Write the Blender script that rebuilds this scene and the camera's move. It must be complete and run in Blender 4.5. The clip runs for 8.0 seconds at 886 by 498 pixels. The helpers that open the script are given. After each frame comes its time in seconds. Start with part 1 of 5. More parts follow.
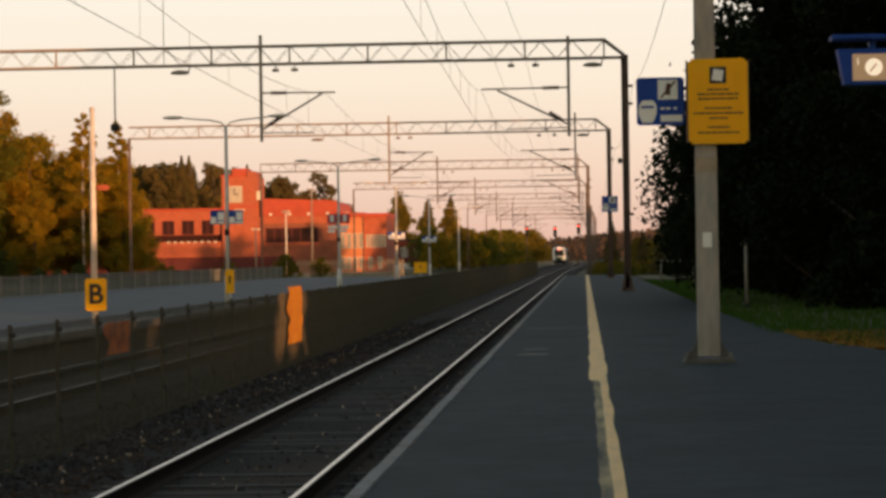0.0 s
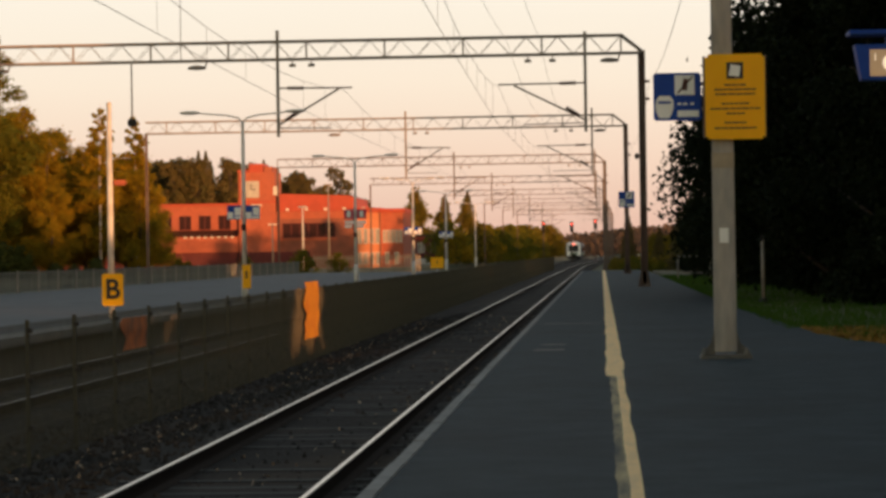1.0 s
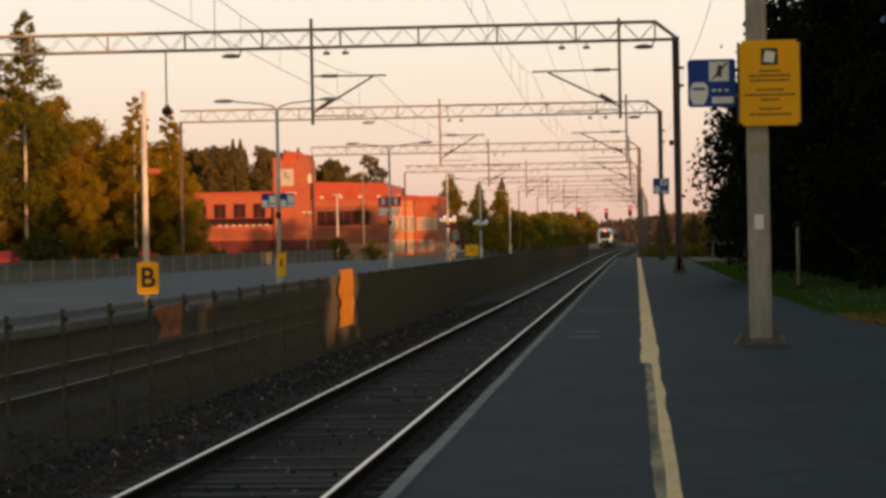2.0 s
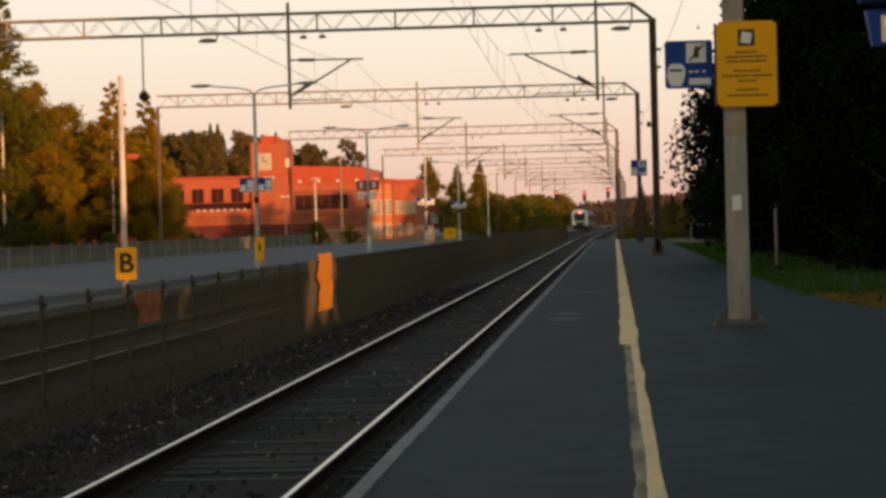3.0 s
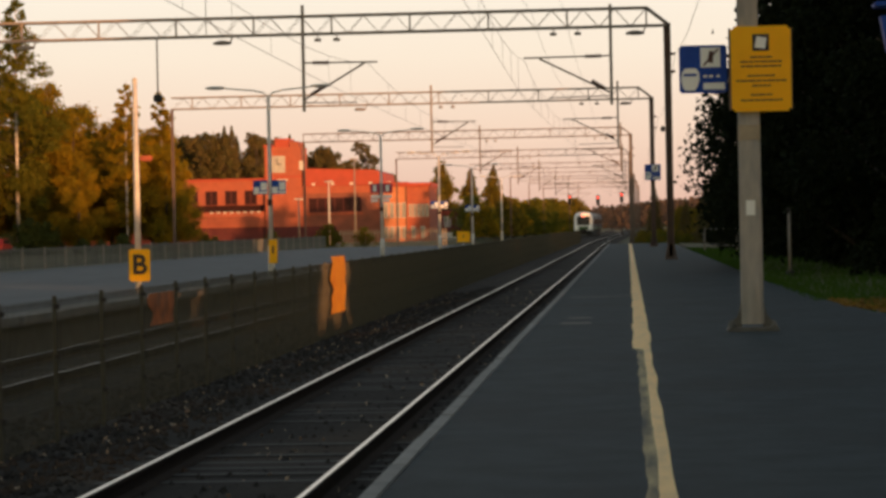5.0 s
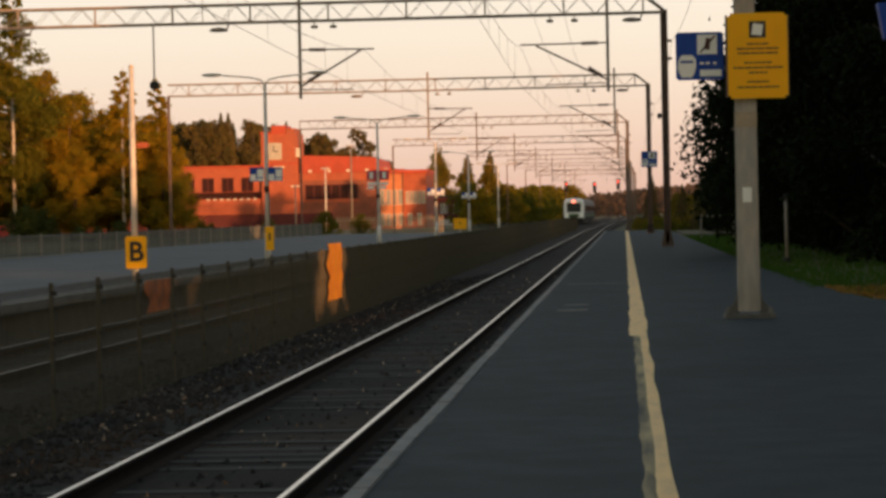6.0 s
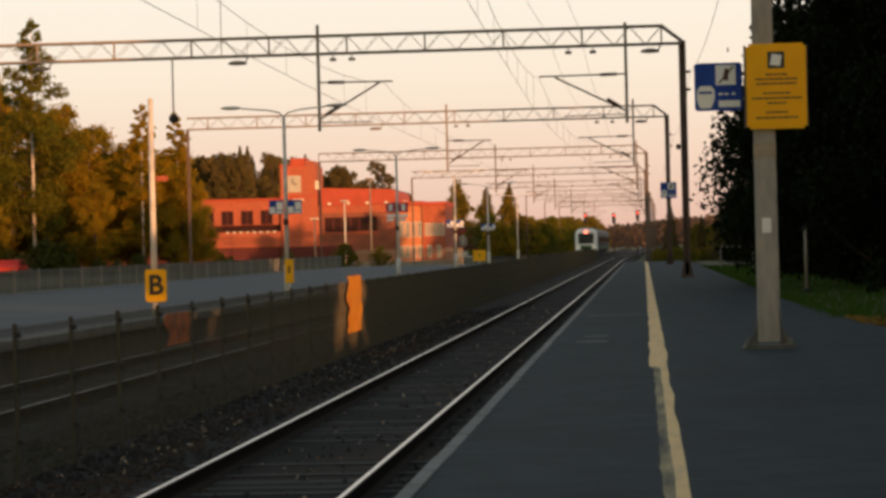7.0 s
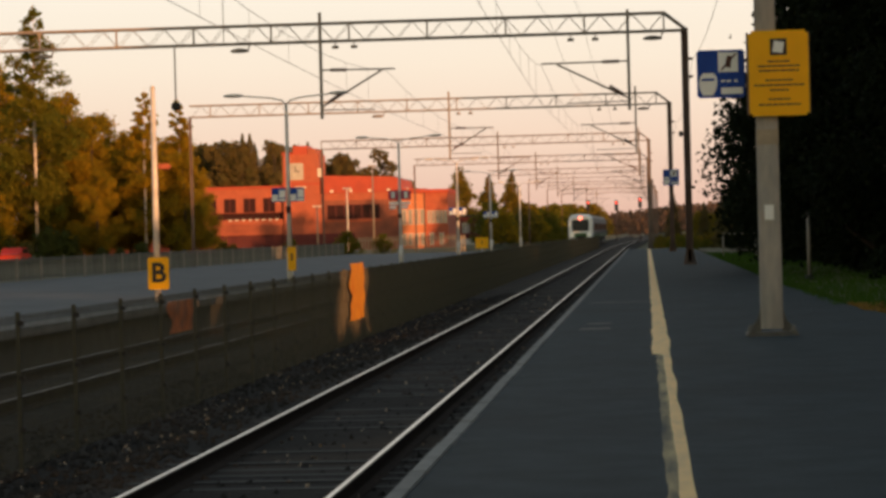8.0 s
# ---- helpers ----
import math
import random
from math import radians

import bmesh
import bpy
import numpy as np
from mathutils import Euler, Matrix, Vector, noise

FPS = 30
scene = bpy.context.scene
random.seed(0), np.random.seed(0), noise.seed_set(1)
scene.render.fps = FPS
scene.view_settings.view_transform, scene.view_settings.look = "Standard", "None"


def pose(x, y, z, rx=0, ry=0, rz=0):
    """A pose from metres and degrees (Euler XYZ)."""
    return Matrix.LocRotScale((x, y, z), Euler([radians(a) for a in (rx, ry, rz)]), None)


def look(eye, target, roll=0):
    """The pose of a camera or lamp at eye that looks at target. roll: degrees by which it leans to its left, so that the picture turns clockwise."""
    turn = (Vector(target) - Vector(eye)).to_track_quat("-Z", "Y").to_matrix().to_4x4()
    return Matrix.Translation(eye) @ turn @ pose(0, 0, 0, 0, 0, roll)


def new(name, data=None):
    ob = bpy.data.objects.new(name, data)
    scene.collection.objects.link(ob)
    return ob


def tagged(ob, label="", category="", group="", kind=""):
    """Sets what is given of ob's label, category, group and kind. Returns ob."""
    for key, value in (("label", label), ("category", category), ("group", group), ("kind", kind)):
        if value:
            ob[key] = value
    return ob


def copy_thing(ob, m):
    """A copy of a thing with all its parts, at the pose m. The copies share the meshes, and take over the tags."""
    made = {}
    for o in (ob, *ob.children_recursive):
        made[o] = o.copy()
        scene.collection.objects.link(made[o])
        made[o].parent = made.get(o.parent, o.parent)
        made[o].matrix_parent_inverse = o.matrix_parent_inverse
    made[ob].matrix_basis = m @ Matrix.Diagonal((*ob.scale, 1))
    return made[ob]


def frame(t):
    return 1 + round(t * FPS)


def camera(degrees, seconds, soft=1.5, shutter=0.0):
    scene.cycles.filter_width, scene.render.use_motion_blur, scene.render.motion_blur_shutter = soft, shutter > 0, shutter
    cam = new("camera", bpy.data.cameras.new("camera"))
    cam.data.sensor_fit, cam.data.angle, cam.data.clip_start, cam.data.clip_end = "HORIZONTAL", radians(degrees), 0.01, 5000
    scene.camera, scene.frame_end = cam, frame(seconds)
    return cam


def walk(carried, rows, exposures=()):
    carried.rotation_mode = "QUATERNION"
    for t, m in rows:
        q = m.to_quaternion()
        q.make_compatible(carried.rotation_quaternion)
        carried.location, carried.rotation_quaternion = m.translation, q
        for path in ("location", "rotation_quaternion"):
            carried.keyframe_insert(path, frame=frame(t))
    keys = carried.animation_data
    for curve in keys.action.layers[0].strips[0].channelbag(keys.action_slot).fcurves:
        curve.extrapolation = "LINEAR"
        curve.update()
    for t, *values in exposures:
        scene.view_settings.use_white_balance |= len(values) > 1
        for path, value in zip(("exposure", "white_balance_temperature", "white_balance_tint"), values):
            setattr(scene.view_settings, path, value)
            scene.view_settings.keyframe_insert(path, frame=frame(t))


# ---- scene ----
cam = camera(18.56, 8.0, soft=3.2)
EYE = (0.0, 0.0, 1.32)
# seconds, turn to the left, tilt up, lean (degrees)
PATH = [
    (0.0, 2.9907, 0.1903, -0.900),
    (0.5, 2.9121, 0.0281, -0.625),
    (1.0, 3.3441, 0.0969, -0.854),
    (1.5, 3.9227, -0.2037, -0.863),
    (2.8, 4.0740, -0.0695, -1.225),
    (3.0, 3.6314, -0.5222, -1.453),
    (3.5, 4.6001, 0.2258, -1.109),
    (4.0, 4.3631, 0.3857, -1.286),
    (4.5, 3.3319, -0.5555, -1.038),
    (4.7, 3.7059, -0.4428, -1.130),
    (5.8, 4.0392, -0.6323, -1.168),
    (6.0, 3.8436, -0.7205, -1.156),
    (6.5, 4.1305, -0.4411, -1.152),
    (7.0, 4.2394, -0.0365, -1.412),
    (7.5, 4.1326, 0.1828, -1.480),
    (8.0, 4.3000, -0.3005, -1.489),
]


def aim(yaw, pitch, lean):
    return Matrix.Translation(EYE) @ pose(0, 0, 0, 90 + pitch, 0, yaw) @ pose(0, 0, 0, 0, 0, lean)


# ---- light ----
SUN_AZ, SUN_EL = 145.0, 5.0
world = bpy.data.worlds.new("evening_sky")
scene.world = world
world.use_nodes = True
wn, wl = world.node_tree.nodes, world.node_tree.links
sky = wn.new("ShaderNodeTexSky")
sky.sky_type, sky.sun_disc = "NISHITA", False
sky.sun_elevation, sky.sun_rotation = radians(SUN_EL), radians(SUN_AZ)
sky.air_density, sky.dust_density, sky.ozone_density = 1.0, 0.5, 1.0
tint = wn.new("ShaderNodeMix")
tint.data_type, tint.blend_type = "RGBA", "MULTIPLY"
tint.inputs[0].default_value = 1.0
tint.inputs[7].default_value = (1.15, 0.98, 0.82, 1)
wl.new(sky.outputs[0], tint.inputs[6])
wl.new(tint.outputs[2], wn["Background"].inputs[0])
wn["Background"].inputs[1].default_value = 0.140

sun = new("sun", bpy.data.lights.new("sun", "SUN"))
sun.data.energy, sun.data.angle, sun.data.color = 2.9, radians(0.53), (1.0, 0.45, 0.18)
SUN_DIR = Vector((math.sin(radians(SUN_AZ)) * math.cos(radians(SUN_EL)), math.cos(radians(SUN_AZ)) * math.cos(radians(SUN_EL)), math.sin(radians(SUN_EL))))
sun.matrix_world = look(SUN_DIR * 50, (0, 0, 0))

walk(cam, [(t, aim(a, b, c)) for t, a, b, c in PATH], exposures=[(0.0, 1.0), (8.0, 1.0)])


# ---- materials ----
def material(name, base, base2=None, rough=0.8, metal=0.0, scale=4.0, bump=0.0, bump_scale=60.0, spec=0.5, stain=None, stain_scale=0.6, vary=0.0, emit=None, emit_strength=0.0, stretch=(1, 1, 1)):
    """Two scales of colour noise, a stain, fine relief, and a chance shade for each object."""
    m = bpy.data.materials.new(name)
    m.use_nodes = True
    n, l = m.node_tree.nodes, m.node_tree.links
    b = n["Principled BSDF"]
    b.inputs["Roughness"].default_value = rough
    b.inputs["Metallic"].default_value = metal
    b.inputs["Specular IOR Level"].default_value = spec
    if emit:
        b.inputs["Emission Color"].default_value = (*emit, 1)
        b.inputs["Emission Strength"].default_value = emit_strength
    base2 = base2 or tuple(c * 0.75 for c in base)
    co = n.new("ShaderNodeTexCoord")
    mp = n.new("ShaderNodeMapping")
    mp.inputs["Scale"].default_value = stretch
    l.new(co.outputs["Object"], mp.inputs[0])
    na = n.new("ShaderNodeTexNoise")
    na.inputs["Scale"].default_value = scale
    na.inputs["Detail"].default_value = 6
    l.new(mp.outputs[0], na.inputs["Vector"])
    mix = n.new("ShaderNodeMix")
    mix.data_type = "RGBA"
    mix.inputs[6].default_value = (*base, 1)
    mix.inputs[7].default_value = (*base2, 1)
    ramp = n.new("ShaderNodeMapRange")
    ramp.inputs[1].default_value, ramp.inputs[2].default_value = 0.35, 0.68
    l.new(na.outputs[0], ramp.inputs[0])
    l.new(ramp.outputs[0], mix.inputs[0])
    out = mix.outputs[2]
    if stain:
        ns = n.new("ShaderNodeTexNoise")
        ns.inputs["Scale"].default_value = stain_scale
        ns.inputs["Detail"].default_value = 5
        l.new(mp.outputs[0], ns.inputs["Vector"])
        rs = n.new("ShaderNodeMapRange")
        rs.inputs[1].default_value, rs.inputs[2].default_value = 0.5, 0.75
        l.new(ns.outputs[0], rs.inputs[0])
        ms = n.new("ShaderNodeMix")
        ms.data_type = "RGBA"
        ms.inputs[7].default_value = (*stain, 1)
        l.new(rs.outputs[0], ms.inputs[0])
        l.new(out, ms.inputs[6])
        out = ms.outputs[2]
    if vary:
        oi = n.new("ShaderNodeObjectInfo")
        rv = n.new("ShaderNodeMapRange")
        rv.inputs[3].default_value, rv.inputs[4].default_value = 1 - vary, 1 + vary
        l.new(oi.outputs["Random"], rv.inputs[0])
        hv = n.new("ShaderNodeHueSaturation")
        l.new(rv.outputs[0], hv.inputs["Value"])
        l.new(out, hv.inputs["Color"])
        out = hv.outputs[0]
    l.new(out, b.inputs["Base Color"])
    if bump:
        nb = n.new("ShaderNodeTexNoise")
        nb.inputs["Scale"].default_value = bump_scale
        nb.inputs["Detail"].default_value = 4
        l.new(co.outputs["Object"], nb.inputs["Vector"])
        bp = n.new("ShaderNodeBump")
        bp.inputs["Strength"].default_value = bump
        bp.inputs["Distance"].default_value = 0.02
        l.new(nb.outputs[0], bp.inputs["Height"])
        l.new(bp.outputs[0], b.inputs["Normal"])
    return m


def leaf_material(name, base, base2, gloss=0.2, through_light=0.5):
    """Foliage: each leaf clump has a shade of its own, and some light passes."""
    m = bpy.data.materials.new(name)
    m.use_nodes = True
    n, l = m.node_tree.nodes, m.node_tree.links
    b = n["Principled BSDF"]
    b.inputs["Roughness"].default_value = 0.7
    b.inputs["Specular IOR Level"].default_value = gloss
    g = n.new("ShaderNodeNewGeometry")
    co = n.new("ShaderNodeTexCoord")
    na = n.new("ShaderNodeTexNoise")
    na.inputs["Scale"].default_value = 0.35
    l.new(co.outputs["Object"], na.inputs["Vector"])
    add = n.new("ShaderNodeMath")
    add.operation = "MULTIPLY_ADD"
    add.inputs[1].default_value = 0.6
    l.new(g.outputs["Random Per Island"], add.inputs[0])
    rm = n.new("ShaderNodeMapRange")
    rm.inputs[1].default_value, rm.inputs[2].default_value, rm.inputs[3].default_value, rm.inputs[4].default_value = 0.3, 0.7, 0.0, 0.5
    l.new(na.outputs[0], rm.inputs[0])
    l.new(rm.outputs[0], add.inputs[2])
    mix = n.new("ShaderNodeMix")
    mix.data_type = "RGBA"
    mix.inputs[6].default_value = (*base, 1)
    mix.inputs[7].default_value = (*base2, 1)
    l.new(add.outputs[0], mix.inputs[0])
    l.new(mix.outputs[2], b.inputs["Base Color"])
    tr = n.new("ShaderNodeBsdfTranslucent")
    l.new(mix.outputs[2], tr.inputs[0])
    ms = n.new("ShaderNodeMixShader")
    ms.inputs[0].default_value = through_light
    l.new(b.outputs[0], ms.inputs[1])
    l.new(tr.outputs[0], ms.inputs[2])
    l.new(ms.outputs[0], n["Material Output"].inputs[0])
    return m


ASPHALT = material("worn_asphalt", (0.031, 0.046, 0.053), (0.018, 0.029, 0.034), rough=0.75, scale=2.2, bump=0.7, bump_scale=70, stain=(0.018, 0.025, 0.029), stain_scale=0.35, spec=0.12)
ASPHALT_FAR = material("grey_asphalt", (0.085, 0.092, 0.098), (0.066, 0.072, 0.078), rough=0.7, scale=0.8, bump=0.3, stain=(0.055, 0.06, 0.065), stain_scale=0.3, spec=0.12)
EDGE = material("edge_concrete", (0.24, 0.225, 0.205), (0.175, 0.165, 0.15), rough=0.85, scale=5, bump=0.4, vary=0.12, stain=(0.13, 0.125, 0.12), stain_scale=2)
WALLC = material("platform_wall_concrete", (0.115, 0.106, 0.082), (0.078, 0.072, 0.056), rough=0.9, scale=2, bump=0.4, vary=0.1, stain=(0.10, 0.085, 0.07), stain_scale=1)
LINE = material("yellowed_line_paint", (0.98, 0.62, 0.245), (0.86, 0.55, 0.225), rough=0.7, scale=8, bump=0.2, stain=(0.68, 0.46, 0.22), stain_scale=3, stretch=(1.5, 0.3, 1))
OLDLINE = material("worn_line_paint", (0.50, 0.38, 0.20), (0.12, 0.11, 0.085), rough=0.8, scale=3.5, bump=0.2, stain=(0.035, 0.042, 0.045), stain_scale=2.0, spec=0.15, stretch=(2.5, 0.22, 1))
PALEMARK = material("pale_asphalt_mark", (0.19, 0.18, 0.155), (0.07, 0.07, 0.065), rough=0.85, scale=5, spec=0.15)
BALLAST = material("ballast_bed", (0.030, 0.027, 0.023), (0.016, 0.014, 0.013), spec=0.1, rough=0.95, scale=14, bump=1.0, bump_scale=30, stain=(0.055, 0.040, 0.028), stain_scale=0.5)
STONE = material("ballast_stone", (0.040, 0.037, 0.034), (0.018, 0.016, 0.015), spec=0.2, rough=0.9, scale=9, bump=0.3, stain=(0.09, 0.055, 0.035), stain_scale=0.35)
SLEEPER = material("weathered_sleeper", (0.026, 0.022, 0.019), (0.018, 0.015, 0.013), rough=0.9, scale=6, bump=0.5, vary=0.15, stretch=(0.3, 6, 6))
RAILTOP = material("polished_rail_head", (0.62, 0.58, 0.55), (0.50, 0.47, 0.44), rough=0.28, metal=1.0, scale=3)
RAILWEB = material("rusty_rail_web", (0.034, 0.024, 0.018), (0.022, 0.016, 0.013), spec=0.1, rough=0.9, scale=8, bump=0.3)
GALV = material("galvanised_steel", (0.27, 0.225, 0.185), (0.20, 0.17, 0.14), rough=0.65, metal=0.0, scale=6, stain=(0.22, 0.19, 0.17), stain_scale=1)
POSTGREY = material("pale_grey_post_paint", (0.66, 0.62, 0.56), (0.55, 0.51, 0.46), rough=0.6, scale=5, stain=(0.42, 0.38, 0.33), stain_scale=1.5)
RAILDULL = material("dull_rail_head", (0.34, 0.31, 0.28), (0.25, 0.22, 0.2), rough=0.5, metal=0.8, scale=3)
RUSTPOST = material("brown_painted_steel", (0.13, 0.075, 0.055), (0.085, 0.052, 0.04), rough=0.6, scale=3, metal=0.2, stain=(0.16, 0.12, 0.10), stain_scale=0.8)
# darker copy of the gantry steel, with the shade far off in its colour
SHADED_STEEL = material("shaded_gantry_steel", (0.15, 0.115, 0.095), (0.11, 0.085, 0.07), rough=0.7, scale=2)
OCHRE = material("ochre_band_paint", (0.40, 0.32, 0.22), (0.30, 0.24, 0.17), rough=0.7, scale=6, stain=(0.3, 0.26, 0.2), stain_scale=4)
CONC = material("pole_concrete", (0.42, 0.365, 0.315), (0.31, 0.29, 0.26), rough=0.85, scale=7, bump=0.4, stain=(0.24, 0.21, 0.18), stain_scale=1.2, stretch=(2, 2, 0.5))
WIRE = material("tarnished_copper_wire", (0.10, 0.075, 0.06), (0.07, 0.055, 0.045), rough=0.6, metal=0.4)
INSUL = material("brown_insulator", (0.12, 0.05, 0.03), (0.08, 0.035, 0.02), rough=0.3)
YELLOW = material("yellow_sign_enamel", (0.95, 0.46, 0.008), (0.91, 0.43, 0.007), rough=0.5, spec=0.15, scale=3, stain=(0.84, 0.40, 0.01), stain_scale=1.5)
BLUE = material("blue_sign_enamel", (0.020, 0.070, 0.34), (0.016, 0.055, 0.28), rough=0.5, spec=0.12, scale=4)
WHITE = material("white_sign_enamel", (0.86, 0.85, 0.82), (0.80, 0.79, 0.76), rough=0.45, scale=5)
BLACK = material("dark_print", (0.025, 0.012, 0.008), (0.02, 0.01, 0.008), rough=0.5)
DARKRED = material("dark_red_print", (0.10, 0.025, 0.012), (0.08, 0.02, 0.01), rough=0.5)
MAROON = material("maroon_plate", (0.38, 0.028, 0.075), (0.32, 0.024, 0.065), rough=0.45)
FENCE = material("rusty_fence_steel", (0.082, 0.070, 0.043), (0.060, 0.051, 0.031), rough=0.8, scale=5, metal=0.1)
CLAMP = material("dark_clamp_steel", (0.05, 0.038, 0.03), (0.035, 0.028, 0.022), rough=0.8)
PICKET = material("grey_green_railing_paint", (0.12, 0.12, 0.10), (0.085, 0.085, 0.07), rough=0.8, vary=0.25)
GRASS_SOIL = material("grassy_soil", (0.050, 0.060, 0.018), (0.085, 0.065, 0.025), rough=0.95, scale=0.5, bump=0.8, bump_scale=8, stain=(0.11, 0.070, 0.025), stain_scale=0.12)
BRICK = material("red_facade_brick", (0.38, 0.095, 0.045), (0.30, 0.075, 0.037), rough=0.85, scale=1.5, bump=0.3, vary=0.06, stain=(0.30, 0.085, 0.05), stain_scale=0.3)
BRICK_SHADED = material("shaded_facade_brick", (0.25, 0.080, 0.048), (0.19, 0.062, 0.038), rough=0.85, scale=1.2, bump=0.3, stain=(0.3, 0.09, 0.05), stain_scale=0.25)
BRICK_SUNLIT = material("sunlit_facade_brick", (0.56, 0.20, 0.08), (0.48, 0.16, 0.065), rough=0.75, scale=1.5, bump=0.3, stain=(0.4, 0.13, 0.06), stain_scale=0.4)
BASEGREY = material("weathered_base_steel", (0.12, 0.11, 0.095), (0.075, 0.07, 0.062), rough=0.8, scale=6, stain=(0.2, 0.185, 0.16), stain_scale=5)
BRICK_DARK = material("dark_red_cladding", (0.11, 0.014, 0.012), (0.085, 0.012, 0.010), rough=0.75, scale=2, vary=0.08)
ROOFRED = material("red_roof_sheet", (0.38, 0.055, 0.024), (0.31, 0.045, 0.02), rough=0.7, scale=1)
GLASS = material("dark_window_glass", (0.045, 0.018, 0.018), (0.03, 0.014, 0.014), rough=0.15, spec=0.3)
# pale pane colour stands in for bright reflections in the glass
GLASS_GLINT = material("sun_glint_glass", (0.30, 0.28, 0.26), (0.24, 0.22, 0.21), rough=0.12, spec=0.9)
PALE = material("pale_plaster", (0.62, 0.58, 0.52), (0.52, 0.49, 0.44), rough=0.85, scale=2)
CLOCKGREY = material("dull_clock_enamel", (0.42, 0.40, 0.36), (0.34, 0.32, 0.29), rough=0.6, scale=2)
PATCHRED = material("red_sun_patch", (0.34, 0.022, 0.012), (0.3, 0.02, 0.01), rough=0.3)
BARK = material("dark_bark", (0.07, 0.05, 0.035), (0.04, 0.03, 0.022), rough=0.95, scale=5, bump=0.6)
BIRCH = material("birch_bark", (0.55, 0.50, 0.44), (0.30, 0.25, 0.2), rough=0.9, scale=3, stretch=(1, 1, 3))
LEAF_AUTUMN = leaf_material("autumn_leaves", (0.10, 0.12, 0.009), (0.43, 0.255, 0.009))
LEAF_GREEN = leaf_material("green_leaves", (0.058, 0.088, 0.009), (0.205, 0.165, 0.012))
LEAF_OLIVE = leaf_material("olive_leaves", (0.085, 0.095, 0.012), (0.27, 0.18, 0.018))
# leaf colour near black: the shade on these trees is put into it
LEAF_SHADED = leaf_material("shaded_leaves", (0.008, 0.013, 0.006), (0.014, 0.018, 0.007), gloss=0.03, through_light=0.05)
LEAF_SHRUB = leaf_material("shrub_leaves", (0.035, 0.060, 0.012), (0.075, 0.080, 0.016), through_light=0.3)
NEEDLE = leaf_material("conifer_needles", (0.060, 0.066, 0.020), (0.140, 0.095, 0.030), through_light=0.2)
TRAINW = material("white_train_paint", (0.86, 0.87, 0.85), (0.8, 0.8, 0.78), rough=0.4, scale=2)
TRAING = material("grey_train_paint", (0.065, 0.065, 0.068), (0.05, 0.05, 0.053), rough=0.6, scale=2)
TRAINGREEN = material("green_train_paint", (0.045, 0.13, 0.035), (0.035, 0.10, 0.03), rough=0.4, scale=2)
SCREENBLACK = material("black_windscreen", (0.010, 0.010, 0.012), (0.008, 0.008, 0.009), rough=0.35, spec=0.3)
UNDER = material("dark_underframe", (0.03, 0.028, 0.026), (0.02, 0.019, 0.018), rough=0.9)
REDLAMP = material("red_signal_lens", (0.6, 0.02, 0.01), (0.5, 0.02, 0.01), rough=0.3, emit=(1.0, 0.07, 0.04), emit_strength=3.0)
TRAINLAMP = material("lit_train_lamp", (0.8, 0.2, 0.1), (0.8, 0.2, 0.1), rough=0.3, emit=(1.0, 0.2, 0.12), emit_strength=1.6)
HEADLAMP = material("lit_headlamp", (0.8, 0.8, 0.6), (0.8, 0.8, 0.6), rough=0.3, emit=(1.0, 0.97, 0.85), emit_strength=0.12)
SCREEN = material("lit_display_screen", (0.25, 0.2, 0.15), (0.2, 0.17, 0.13), rough=0.4, emit=(0.42, 0.24, 0.11), emit_strength=0.28)
SCREENWHITE = material("lit_display_clock", (0.8, 0.7, 0.6), (0.8, 0.7, 0.6), rough=0.4, emit=(1.0, 0.78, 0.55), emit_strength=0.38)
# sheet colours that stand in for patches of low sun on the fence
SUNPATCH_DIM = material("dim_sun_patch_sheet", (0.62, 0.17, 0.035), (0.30, 0.095, 0.03), rough=0.8, scale=4, bump=0.3, stain=(0.22, 0.10, 0.05), stain_scale=3)
SUNPATCH = material("sun_patch_sheet", (0.60, 0.27, 0.012), (0.46, 0.19, 0.01), rough=0.7, scale=5, bump=0.4, stain=(0.45, 0.12, 0.01), stain_scale=2)


# ---- mesh helpers ----
def box(bm, x0, x1, y0, y1, z0, z1, bevel=0.0):
    v = [bm.verts.new((x, y, z)) for x in (x0, x1) for y in (y0, y1) for z in (z0, z1)]
    fs = [bm.faces.new([v[i] for i in f]) for f in ((0, 1, 3, 2), (4, 6, 7, 5), (0, 4, 5, 1), (2, 3, 7, 6), (0, 2, 6, 4), (1, 5, 7, 3))]
    if bevel:
        es = {e for f in fs for e in f.edges}
        bmesh.ops.bevel(bm, geom=list(es), offset=bevel, segments=2, affect="EDGES", clamp_overlap=True)
    return bm


def rod(bm, p, q, r0, r1=None, seg=8, caps=True):
    p, q = Vector(p), Vector(q)
    r1 = r0 if r1 is None else r1
    turn = (q - p).to_track_quat("Z", "Y").to_matrix()
    a, b = [], []
    for i in range(seg):
        d = turn @ Vector((math.cos(2 * math.pi * i / seg), math.sin(2 * math.pi * i / seg), 0))
        a.append(bm.verts.new(p + d * r0))
        b.append(bm.verts.new(q + d * r1))
    for i in range(seg):
        j = (i + 1) % seg
        f = bm.faces.new((a[i], a[j], b[j], b[i]))
        f.smooth = True
    if caps:
        bm.faces.new(a[::-1])
        bm.faces.new(b)
    return bm


